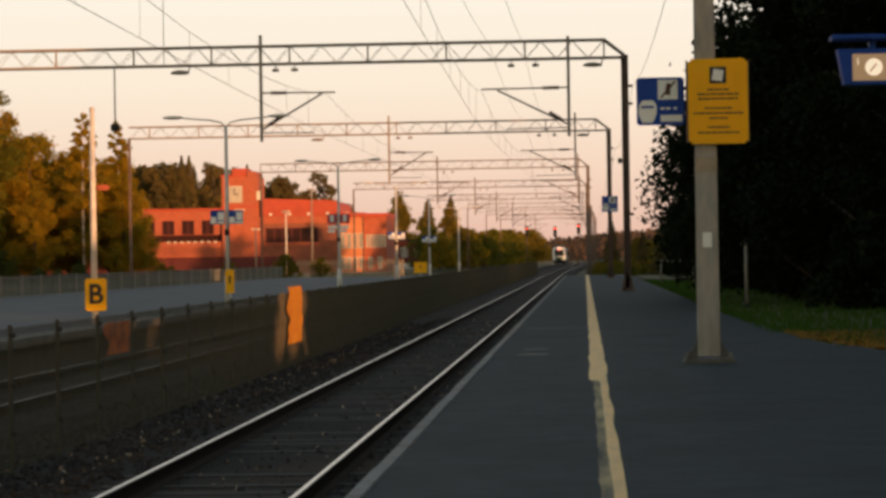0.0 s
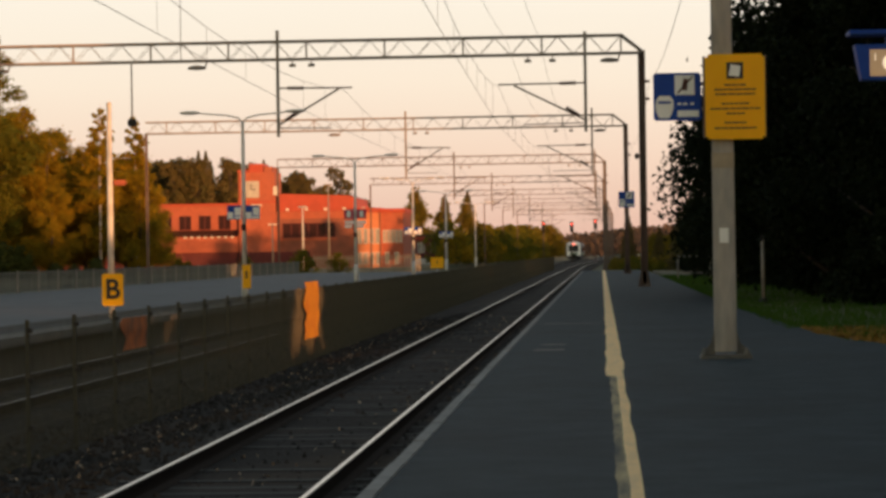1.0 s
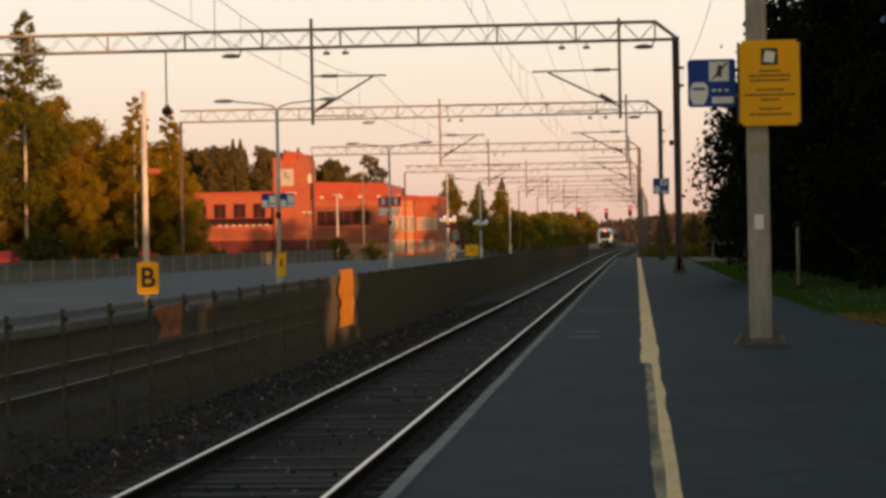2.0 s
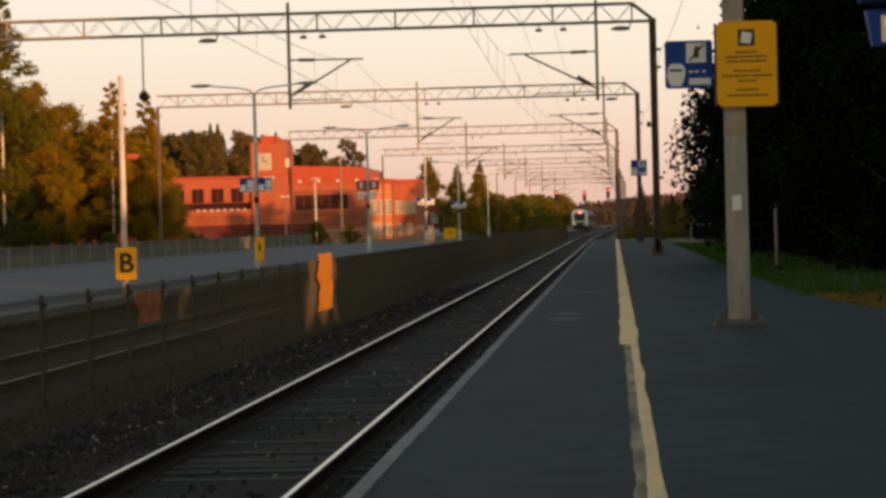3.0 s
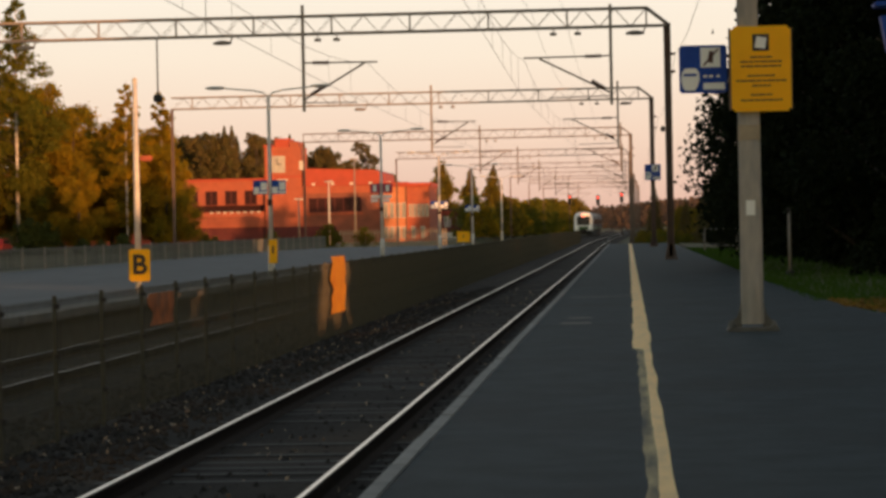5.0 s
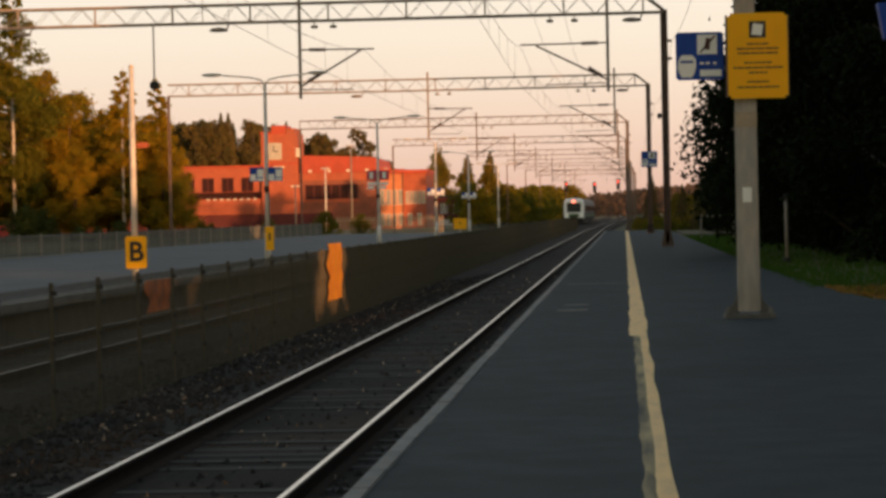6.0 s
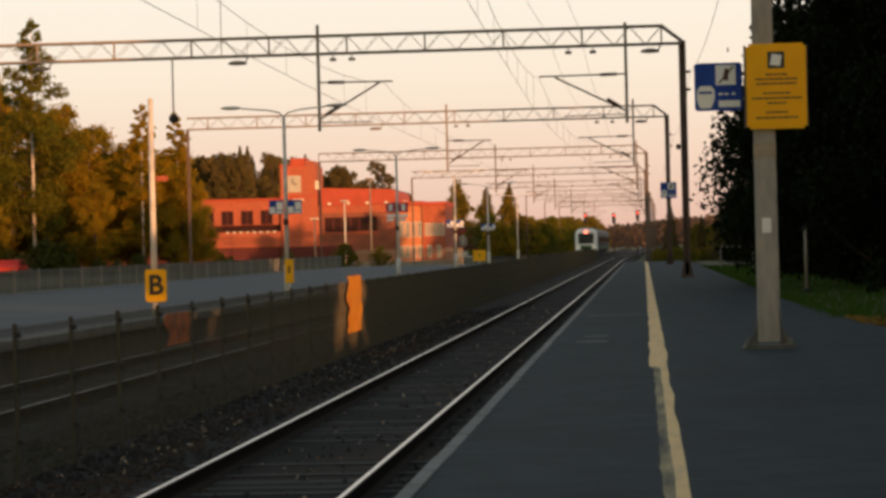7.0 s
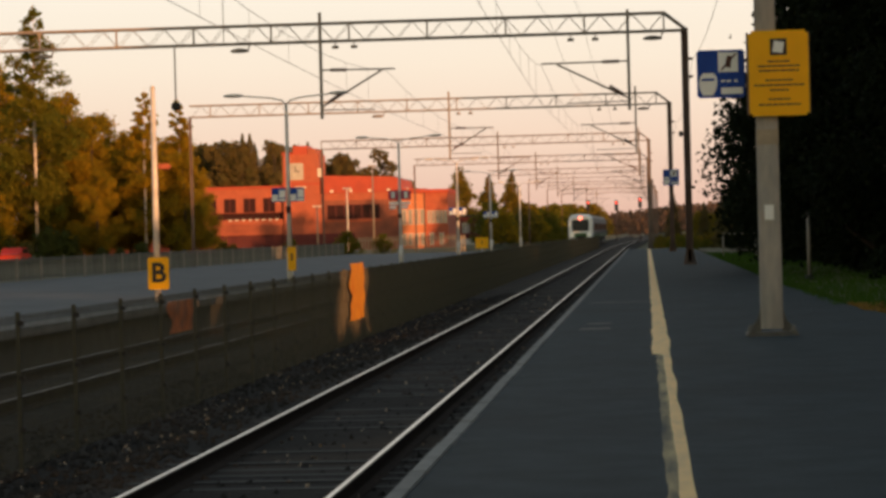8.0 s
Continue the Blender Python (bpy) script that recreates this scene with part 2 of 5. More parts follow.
def slab(bm, points, y0, y1):
    """A prism: an outline in x and z, from y0 to y1."""
    a = [bm.verts.new((x, y0, z)) for x, z in points]
    b = [bm.verts.new((x, y1, z)) for x, z in points]
    bm.faces.new(a[::-1])
    bm.faces.new(b)
    for i in range(len(a)):
        j = (i + 1) % len(a)
        bm.faces.new((a[i], a[j], b[j], b[i]))
    bmesh.ops.recalc_face_normals(bm, faces=bm.faces)
    return bm


def B():
    return bmesh.new()


def mesh_of(name, bm, mat):
    bmesh.ops.recalc_face_normals(bm, faces=bm.faces)
    me = bpy.data.meshes.new(name)
    bm.to_mesh(me)
    bm.free()
    me.materials.append(mat)
    return me


def part(name, bm, mat, parent=None, label=""):
    ob = new(name, mesh_of(name, bm, mat) if isinstance(bm, bmesh.types.BMesh) else bm)
    ob.parent = parent
    return tagged(ob, label)


def thing(name, place, label, category, group="", kind=""):
    ob = new(name)
    ob.matrix_basis = place if isinstance(place, Matrix) else pose(*place)
    ob.empty_display_size = 0.2
    return tagged(ob, label, category, group, kind)


def structure(name, bm, mat, label, category):
    return tagged(part(name, bm, mat), label, category, "", "structure")


def shift(y):
    """The gentle bend of the tracks far off."""
    u = min(max((y - 260) / 420, 0), 1)
    return 2.8 * u * u * (3 - 2 * u)


def clump_mesh(name, centres, sizes, mat, rng, flat=0.0):
    """Many small leaf clumps, each a bent four-sided leaf."""
    n = len(centres)
    u = rng.normal(size=(n, 3))
    u /= np.linalg.norm(u, axis=1)[:, None]
    w = rng.normal(size=(n, 3))
    w[:, 2] *= 1 - flat
    v = np.cross(u, w)
    v /= np.linalg.norm(v, axis=1)[:, None] + 1e-9
    s = np.asarray(sizes)[:, None]
    k = np.cross(u, v) * 0.25
    c = np.asarray(centres)
    p = np.stack([c - u * s, c + v * s * 0.6 + k * s, c + u * s, c - v * s * 0.6 + k * s], axis=1).reshape(-1, 3)
    me = bpy.data.meshes.new(name)
    me.from_pydata(p.tolist(), [], [(4 * i, 4 * i + 1, 4 * i + 2, 4 * i + 3) for i in range(n)])
    me.materials.append(mat)
    return me


# ---- setting: ground, platforms, tracks ----
def build_ground():
    bm = B()
    xs = [-1500, -600, -250, -120, -60, -35, -26, -23.6, -23.2, -10.0, -9.9, -2.0, 3.2, 3.6, 8, 20, 60, 250, 600, 1500]
    ys = [-300, -100, -40, 0, 40, 80, 120, 160, 190, 200, 240, 300, 360, 450, 560, 700, 1000, 1500, 2500, 4500]
    grid = {}
    for i, x in enumerate(xs):
        for j, y in enumerate(ys):
            z = -0.95 if -23.4 < x < 3.3 else -0.12
            if x >= 3.3:
                z = -0.06 + 0.10 * noise.noise((x * 0.1, y * 0.05, 0))
            if x < -23.4:
                z = -0.3 + 0.2 * noise.noise((x * 0.05, y * 0.03, 1))
            if y > 700:
                z += (y - 700) * 0.0012
            grid[i, j] = bm.verts.new((x + shift(y) * (-30 < x < 20), y, z))
    for i in range(len(xs) - 1):
        for j in range(len(ys) - 1):
            bm.faces.new((grid[i, j], grid[i + 1, j], grid[i + 1, j + 1], grid[i, j + 1]))
    structure("ground", bm, GRASS_SOIL, "dry autumn grass and bare soil beside the railway", "ground")
    # gravel bed of both tracks
    bm = B()
    prof = [(-9.9, -0.74), (-9.6, -0.70), (-7.3, -0.70), (-6.3, -0.86), (-5.4, -0.86), (-4.7, -0.70), (-1.7, -0.70), (-1.25, -0.80)]
    rows = []
    for y in [-40, 0, 30, 60, 100, 150, 200, 260, 300, 340, 380, 420, 460, 500, 560, 620, 700, 900, 1300]:
        rows.append([bm.verts.new((x + shift(y), y, z)) for x, z in prof])
    for a, b in zip(rows, rows[1:]):
        for k in range(len(prof) - 1):
            bm.faces.new((a[k], a[k + 1], b[k + 1], b[k]))
    structure("track_bed", bm, BALLAST, "dark crushed stone ballast bed under two tracks", "ballast")


def build_sky_backdrop():
    """The glowing evening sky opposite the sun, far behind everything."""
    m = bpy.data.materials.new("evening_sky_glow")
    m.use_nodes = True
    n, l = m.node_tree.nodes, m.node_tree.links
    n.remove(n["Principled BSDF"])
    e = n.new("ShaderNodeEmission")
    co = n.new("ShaderNodeTexCoord")
    sep = n.new("ShaderNodeSeparateXYZ")
    l.new(co.outputs["Object"], sep.inputs[0])
    mr = n.new("ShaderNodeMapRange")
    mr.inputs[1].default_value, mr.inputs[2].default_value = 0.0, 3400.0
    l.new(sep.outputs[2], mr.inputs[0])
    r = n.new("ShaderNodeValToRGB")
    stops = ((0.0, (0.68, 0.40, 0.32)), (0.012, (0.75, 0.485, 0.375)), (0.04, (0.84, 0.622, 0.48)), (0.075, (0.885, 0.75, 0.60)), (0.13, (0.89, 0.832, 0.715)), (0.25, (0.72, 0.72, 0.66)), (0.5, (0.42, 0.47, 0.50)), (1.0, (0.25, 0.31, 0.38)))
    while len(r.color_ramp.elements) < len(stops):
        r.color_ramp.elements.new(0.5)
    for el, (p, c) in zip(r.color_ramp.elements, stops):
        el.position, el.color = p, (*c, 1)
    l.new(mr.outputs[0], r.inputs[0])
    l.new(r.outputs[0], e.inputs[0])
    e.inputs[1].default_value = 0.556
    l.new(e.outputs[0], n["Material Output"].inputs[0])
    bm = B()
    rows = []
    for k in range(33):
        a = radians(-80 + k * 5)
        rows.append([bm.verts.new((math.sin(a) * 4000 * c, math.cos(a) * 4000 * c, z)) for c, z in ((1, -150), (1, 0), (1, 350), (0.98, 900), (0.92, 1700), (0.82, 2500), (0.7, 3400))])
    for a, b in zip(rows, rows[1:]):
        for k in range(len(a) - 1):
            bm.faces.new((a[k], b[k], b[k + 1], a[k + 1]))
    structure("backdrop", bm, m, "pale peach evening sky, pinker towards the horizon", "sky")


def build_platforms():
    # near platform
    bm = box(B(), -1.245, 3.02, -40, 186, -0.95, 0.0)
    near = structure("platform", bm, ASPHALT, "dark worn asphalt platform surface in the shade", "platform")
    bm = box(B(), -1.12, -1.02, -40, 186, -0.95, -0.16)
    part("wall", bm, WALLC, near)
    stone = mesh_of("edge_stone", box(B(), -0.09, 0.008, -0.99, 0.99, -0.14, 0.010, 0.006), EDGE)
    for i in range(102):
        ob = part("edge_stone", stone, None, near)
        ob.location = (-1.255 + random.uniform(-0.003, 0.003), -16 + i * 2.0, random.uniform(-0.004, 0.004))
    # widening beside the display
    bm = B()
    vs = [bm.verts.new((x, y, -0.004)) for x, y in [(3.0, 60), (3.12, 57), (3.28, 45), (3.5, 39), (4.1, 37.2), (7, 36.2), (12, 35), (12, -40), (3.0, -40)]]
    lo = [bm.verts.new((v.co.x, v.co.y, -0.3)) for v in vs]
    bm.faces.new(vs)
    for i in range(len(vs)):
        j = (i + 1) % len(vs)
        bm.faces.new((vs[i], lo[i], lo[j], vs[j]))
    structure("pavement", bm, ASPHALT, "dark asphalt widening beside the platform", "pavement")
    # safety line: fresher stripe with an uneven edge over an older, worn one
    rng = random.Random(4)
    bm = B()
    rows = []
    y = 8.0
    while y < 184:
        wob = 0.026 * noise.noise((y * 0.35, 0, 0)) + 0.008 * noise.noise((y * 3, 5, 0))
        left = 0.135 + wob
        if 28.6 < y < 36:
            left = 0.03 + wob
        elif y >= 36:
            left = 0.045 + wob
        right = 0.215 + 0.02 * (y > 30) + 0.018 * noise.noise((y * 0.45, 9, 0))
        rows.append((bm.verts.new((left, y, 0.004)), bm.verts.new((right, y, 0.004))))
        y += 0.25 if y < 60 else 1.5
    for a, b in zip(rows, rows[1:]):
        bm.faces.new((a[0], a[1], b[1], b[0]))
    structure("safety_line", bm, LINE, "yellowed white painted safety line, hand-laid and uneven", "line marking")
    bm = B()
    rows = []
    y = 8.0
    while y < 28.6:
        left = 0.068 + 0.030 * noise.noise((y * 0.9, 3, 0)) + 0.008 * noise.noise((y * 2.5, 8, 0))
        rows.append((bm.verts.new((left, y, 0.002)), bm.verts.new((0.16, y, 0.002))))
        y += 0.12
    for a, b in zip(rows, rows[1:]):
        bm.faces.new((a[0], a[1], b[1], b[0]))
    structure("old_safety_line", bm, OLDLINE, "older worn-off painted safety line in flakes", "line marking")
    # faint pale strips; the farthest is a streak of low sun put in as colour
    bm = B()
    for x0, x1, y0, y1 in ((-0.95, -0.5, 36.2, 36.9), (-0.9, -0.5, 38.3, 38.8), (-1.1, 0.02, 49.5, 49.9)):
        vs = [bm.verts.new(p) for p in ((x0, y0, 0.004), (x1, y0 + 0.1, 0.004), (x1 - 0.04, y1, 0.004), (x0 + 0.05, y1, 0.004))]
        bm.faces.new(vs)
    structure("pale_marks", bm, PALEMARK, "pale marks in the asphalt, the farthest a painted streak of sun", "asphalt patch")
    # far island platform
    bm = box(B(), -23.3, -10.3, -20, 205, -0.95, 0.0)
    far = structure("island_platform", bm, ASPHALT_FAR, "grey asphalt island platform between tracks and street", "platform")
    lip = mesh_of("edge_slab", box(B(), -0.30, 0.30, -1.99, 1.99, -0.16, 0.006, 0.012), EDGE)
    wall = mesh_of("wall_panel", box(B(), -0.06, 0.06, -1.985, 1.985, -0.42, 0.40, 0.01), WALLC)
    for i in range(50):
        y = 6 + i * 4.0
        part("edge_slab", lip, None, far).location = (-10.28, y, random.uniform(-0.004, 0.004))
        part("wall_panel", wall, None, far).location = (-10.24, y, -0.57)


def build_tracks():
    rng = random.Random(7)
    sleeper = mesh_of("sleeper", box(B(), -1.28, 1.28, -0.13, 0.13, -0.20, 0.0, 0.015), SLEEPER)
    for number, x0 in ((1, -3.1), (2, -8.5)):
        track = thing("track_%d" % number, (0, 0, 0), "railway track with polished rail heads on dark sleepers", "railway track", "tracks", "structure")
        for side in (-0.787, 0.787):
            for nm, mat, prof in (("rail_head", RAILTOP if number == 1 else RAILDULL, [(-0.020, -0.008), (0.020, -0.008), (0.019, -0.002), (0.015, 0), (-0.015, 0), (-0.019, -0.002)]),
                                  ("rail_web", RAILWEB, [(-0.075, -0.172), (0.075, -0.172), (0.07, -0.155), (0.012, -0.13), (0.010, -0.045), (0.034, -0.040), (0.036, -0.012), (0.030, -0.005), (-0.030, -0.005), (-0.036, -0.012), (-0.034, -0.040), (-0.010, -0.045), (-0.012, -0.13), (-0.07, -0.155)])):
                bm = B()
                rows = []
                for y in [-40, 60, 160, 280] + list(range(300, 700, 20)) + [900, 1300]:
                    rows.append([bm.verts.new((x0 + side + shift(y) + px, y, -0.53 + pz)) for px, pz in prof])
                for a, b in zip(rows, rows[1:]):
                    for k in range(len(prof)):
                        j = (k + 1) % len(prof)
                        bm.faces.new((a[k], a[j], b[j], b[k]))
                part(nm, bm, mat, track)
        for i in range(260):
            ob = part("sleeper", sleeper, None, track)
            ob.location = (x0, 12 + i * 0.61, -0.695 + rng.uniform(-0.012, 0.006))
    # loose stones, the nearest stretch of the bed
    rs = np.random.RandomState(3)
    n = 16000
    y = 15 + 75 * rs.rand(n) ** 1.7
    x = rs.uniform(-6.9, -1.35, n)
    keep = (np.abs(np.abs(x + 3.1) - 0.787) > 0.09) & ((np.abs(x + 3.1) > 0.787) | (rs.rand(n) < 0.3))
    x, y = x[keep], y[keep]
    gap = (np.abs(x + 3.1) < 1.28) & (np.abs(((y - 12 + 0.305) % 0.61) - 0.305) < 0.13)
    x, y = x[~gap], y[~gap]
    base = np.where(x < -4.7, np.where(x < -5.4, -0.86, -0.86 + (x + 5.4) / 0.7 * 0.16), -0.70)
    base = np.where(np.abs(x + 3.1) < 1.3, base - 0.018, base)
    base = np.where(x < -6.3, -0.86 + (-6.3 - x) * 0.16, base)
    verts, faces = [], []
    octa = np.array([(1, 0, 0), (-1, 0, 0), (0, 1, 0), (0, -1, 0), (0, 0, 1), (0, 0, -1)], float)
    tri = [(0, 2, 4), (2, 1, 4), (1, 3, 4), (3, 0, 4), (2, 0, 5), (1, 2, 5), (3, 1, 5), (0, 3, 5)]
    for i in range(len(x)):
        s = rs.uniform(0.022, 0.045)
        jit = octa * rs.uniform(0.6, 1.2, (6, 1)) * s + rs.normal(size=(6, 3)) * s * 0.2
        k = len(verts)
        verts.extend((jit + (x[i], y[i], base[i] + s * 0.3)).tolist())
        faces.extend([(a + k, b + k, c + k) for a, b, c in tri])
    me = bpy.data.meshes.new("ballast_stones")
    me.from_pydata(verts, [], faces)
    me.materials.append(STONE)
    tagged(new("ballast_stones", me), "loose dark crushed stones of the track bed", "ballast", "", "stuff")


def build_fallen_leaves():
    rs = np.random.RandomState(21)
    n = 650
    y = 16 + 70 * rs.rand(n) ** 1.5
    x = np.where(rs.rand(n) < 0.75, rs.uniform(-7.0, -4.7, n), rs.uniform(-3.7, -1.5, n))
    z = np.where(x < -4.7, np.where(x < -5.4, -0.81, -0.81 + (x + 5.4) / 0.7 * 0.16), -0.65)
    me = clump_mesh("fallen_leaves", np.stack([x, y, z], 1), rs.uniform(0.014, 0.036, n), leaf_material("fallen_leaf", (0.16, 0.06, 0.02), (0.42, 0.33, 0.24), through_light=0.0), rs, flat=0.0)
    tagged(new("fallen_leaves", me), "brown and pale fallen leaves on the track ballast", "leaves", "", "stuff")


# ---- fences ----
# second added sheet: a dimmer sun patch drawn as an orange surface
def dim_sun_patch():
    bm = B()
    rows = []
    for k in range(9):
        z = 0.17 + k * 0.05
        e0, e1 = 0.5 * noise.noise((z * 5, 2, 0)), 0.5 * noise.noise((z * 4, 6, 0))
        rows.append([bm.verts.new((-5.965 + 0.015 * noise.noise((z * 6, j * 1.1, 5)), 33.5 + e0 + (1.7 + e1 - e0) * j / 6, z)) for j in range(7)])
    for a, b in zip(rows, rows[1:]):
        for j in range(6):
            bm.faces.new((a[j], a[j + 1], b[j + 1], b[j]))
    ob = tagged(part("fence_sun_patch", bm, SUNPATCH_DIM), "dim reddish sheet on the mesh fence standing in for a sun patch", "sheet")
    ob.modifiers.new("thick", "SOLIDIFY").thickness = 0.006


def build_track_fence():
    """Mesh panels on steel posts between the tracks."""
    fx = -6.0
    post = mesh_of("post", box(B(), -0.022, 0.022, -0.022, 0.022, -0.25, 1.53, 0.005), FENCE)
    cap = mesh_of("clamp", box(B(), -0.02, 0.035, -0.035, 0.035, -0.025, 0.025, 0.006), CLAMP)
    bm = B()
    for k in range(9):
        z = 0.04 + k * 0.178
        box(bm, 0.0, 0.006, 0.03, 2.51, z, z + 0.006)
    for k in range(49):
        y = 0.05 + k * 0.05
        box(bm, 0.0065, 0.0110, y, y + 0.0048, 0.02, 1.5)
    mesh = mesh_of("mesh_panel", bm, FENCE)
    first = None
    for i in range(126):
        y = 12.78 + i * 2.54
        m = pose(fx + shift(y), y, -0.84)
        if first is None:
            first = thing("fence_panel", m, "rusty brown steel mesh fence panel between the tracks", "fence", "fence panels between the tracks")
            part("post", post, None, first)
            part("mesh_panel", mesh, None, first)
            for z in (0.40, 0.9, 1.42):
                part("clamp", cap, None, first, "dark clamp").location = (0.02, 0, z)
        else:
            copy_thing(first, m)
    # orange sheet added over one panel, shaped and coloured as a patch of sun
    bm = B()
    rows = []
    for k in range(15):
        z = -0.36 + k * 1.15 / 14
        e0 = 0.55 * noise.noise((z * 4, 1, 0))
        e1 = 0.6 * noise.noise((z * 3.3, 7, 0))
        rows.append([bm.verts.new((-5.93 + 0.02 * noise.noise((z * 5, j * 1.3, 3)), 53.9 + e0 + (2.55 + e1 - e0) * j / 8, z)) for j in range(9)])
    for a, b in zip(rows, rows[1:]):
        for j in range(8):
            bm.faces.new((a[j], a[j + 1], b[j + 1], b[j]))
    dim_sun_patch()
    ob = tagged(part("fence_sun_patch", bm, SUNPATCH), "orange sheet on the mesh fence standing in for a patch of sun", "sheet")
    md = ob.modifiers.new("thick", "SOLIDIFY")
    md.thickness = 0.006


def build_platform_railing():
    """Pale picket railing along the back of the island platform."""
    bm = box(B(), -0.02, 0.02, 0, 3.96, 0.78, 0.83, 0.008)
    box(bm, -0.02, 0.02, 0, 3.96, 0.10, 0.14, 0.008)
    rails = mesh_of("rail", bm, PICKET)
    post = mesh_of("post", box(B(), -0.035, 0.035, -0.035, 0.035, 0.0, 0.9, 0.008), GALV)
    picket = mesh_of("picket", box(B(), -0.012, 0.012, -0.045, 0.045, 0.06, 0.85), PICKET)
    first = None
    for i in range(44):
        y = 30 + i * 4.0
        m = pose(-23.05, y, 0)
        if first is None:
            first = thing("railing", m, "pale grey picket railing on the island platform", "railing", "railing sections")
            part("rail", rails, None, first)
            part("post", post, None, first)
            for k in range(15):
                part("picket", picket, None, first).location = (0, 0.25 + k * 0.25, 0)
        else:
            copy_thing(first, m)


# ---- catenary ----
def ribbed(a, b, ribs=6, seg=10):
    """One skin of revolution with sheds, from a to b."""
    bm = B()
    turn = (b - a).to_track_quat("Z", "Y").to_matrix()
    prof = [(0.0, 0.05)]
    for k in range(ribs):
        for u, r in ((0.28, 0.05), (0.34, 0.085), (0.62, 0.085), (0.72, 0.05)):
            prof.append(((k + u) / ribs, r))
    prof.append((1.0, 0.05))
    rings = []
    for u, r in prof:
        c = a.lerp(b, u)
        rings.append([bm.verts.new(c + turn @ Vector((math.cos(6.28319 * i / seg) * r, math.sin(6.28319 * i / seg) * r, 0))) for i in range(seg)])
    for p, q in zip(rings, rings[1:]):
        for i in range(seg):
            bm.faces.new((p[i], p[(i + 1) % seg], q[(i + 1) % seg], q[i]))
    bm.faces.new(rings[0][::-1])
    bm.faces.new(rings[-1])
    return bm


def build_gantry(y, left, right, hang, post_mat, base=0.0, lamps=(), extra=None, beam=None):
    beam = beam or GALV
    g = thing("catenary_gantry", (shift(y), y, 0), "steel lattice catenary gantry spanning the tracks", "gantry", "catenary gantries")
    top, bot = 9.30, 8.64
    # posts
    outline = [(-0.13, -0.14), (-0.08, -0.14), (-0.08, -0.02), (0.08, -0.02), (0.08, -0.14), (0.13, -0.14), (0.13, 0.14), (0.08, 0.14), (0.08, 0.02), (-0.08, 0.02), (-0.08, 0.14), (-0.13, 0.14)]
    bm = B()
    lo = [bm.verts.new((right + x, yy, base)) for x, yy in outline]
    hi = [bm.verts.new((right + x, yy, bot + 0.05)) for x, yy in outline]
    bm.faces.new(hi)
    for i in range(12):
        bm.faces.new((lo[i], lo[(i + 1) % 12], hi[(i + 1) % 12], hi[i]))
    part("post", bm, post_mat, g)
    bm = box(B(), right - 0.24, right + 0.24, -0.24, 0.24, base - 0.1, base + 0.10, 0.03)
    slab(bm, [(right - 0.22, base + 0.1), (right + 0.22, base + 0.1), (right + 0.13, base + 0.55), (right - 0.13, base + 0.55)], -0.02, 0.02)
    part("foot", bm, post_mat, g)
    bm = box(B(), left - 0.08, left + 0.08, -0.08, 0.08, -0.4, bot, 0.02)
    part("post", bm, RUSTPOST, g)
    # chords
    for yy in (-0.25, 0.25):
        bm = box(B(), left, right - 0.72, yy - 0.038, yy + 0.038, top - 0.078, top)
        part("top_chord", bm, beam, g)
        bm = box(B(), left, right, yy - 0.038, yy + 0.038, bot - 0.078, bot)
        part("bottom_chord", bm, beam, g)
        bm = rod(B(), (right - 0.74, yy, top - 0.04), (right + 0.02, yy * 0.5, bot + 0.02), 0.055)
        part("end_brace", bm, beam, g)
        bm = B()
        x, up = right - 0.75, True
        while x > left + 0.6:
            a, b = (top - 0.05, bot - 0.04) if up else (bot - 0.04, top - 0.05)
            rod(bm, (x, yy, a), (x - 0.58, yy, b), 0.010, seg=5, caps=False)
            x -= 0.58
            up = not up
        tagged(part("lacing", bm, beam, g), kind="stuff")
    bm = B()
    x = right - 0.75
    while x > left:
        box(bm, x - 0.03, x + 0.03, -0.25, 0.25, bot - 0.06, bot - 0.02)
        box(bm, x - 0.03, x + 0.03, -0.28, -0.20, bot, top)
        x -= 2.9
    tagged(part("cross_bracing", bm, beam, g), kind="stuff")
    # drop posts with cantilevers
    for hx, reach, up in hang:
        bm = box(B(), hx - 0.055, hx + 0.055, -0.36, -0.25, 5.72, top + (0.35 if up else 0.1))
        drop = part("drop_post", bm, beam, g)
        s = 1 if reach > 0 else -1
        bm = rod(B(), (hx, -0.3, 7.52), (hx + reach, -0.3, 7.50), 0.035, seg=6)
        rod(bm, (hx, -0.3, 6.15), (hx + reach * 0.82, -0.3, 7.46), 0.04, seg=6)
        rod(bm, (hx, -0.3, 6.05), (hx + reach * 0.72, -0.3, 6.02), 0.025, seg=6)
        part("cantilever", bm, beam, g)
        for a, b in (((hx + s * 0.35, -0.3, 7.52), (hx + s * 0.95, -0.3, 7.51)), ((hx + s * 0.25, -0.3, 6.33), (hx + s * 0.72, -0.3, 6.62))):
            part("insulator", ribbed(Vector(a), Vector(b)), INSUL, g, "ribbed brown insulator")
        for dx in (0.55, 1.25) if s > 0 else (-1.2, -2.1):
            arm = part("hanger", rod(B(), (hx + dx, -0.25, bot - 0.05), (hx + dx, -0.25, bot - 0.3), 0.02, seg=6), GALV, g)
            part("insulator", rod(B(), (hx + dx - 0.12, -0.25, bot - 0.28), (hx + dx + 0.12, -0.25, bot - 0.28), 0.06, seg=8), GALV, arm)
    # platform lamps under the beam
    for lx in lamps:
        bm = B()
        bmesh.ops.create_uvsphere(bm, u_segments=16, v_segments=8, radius=1.0)
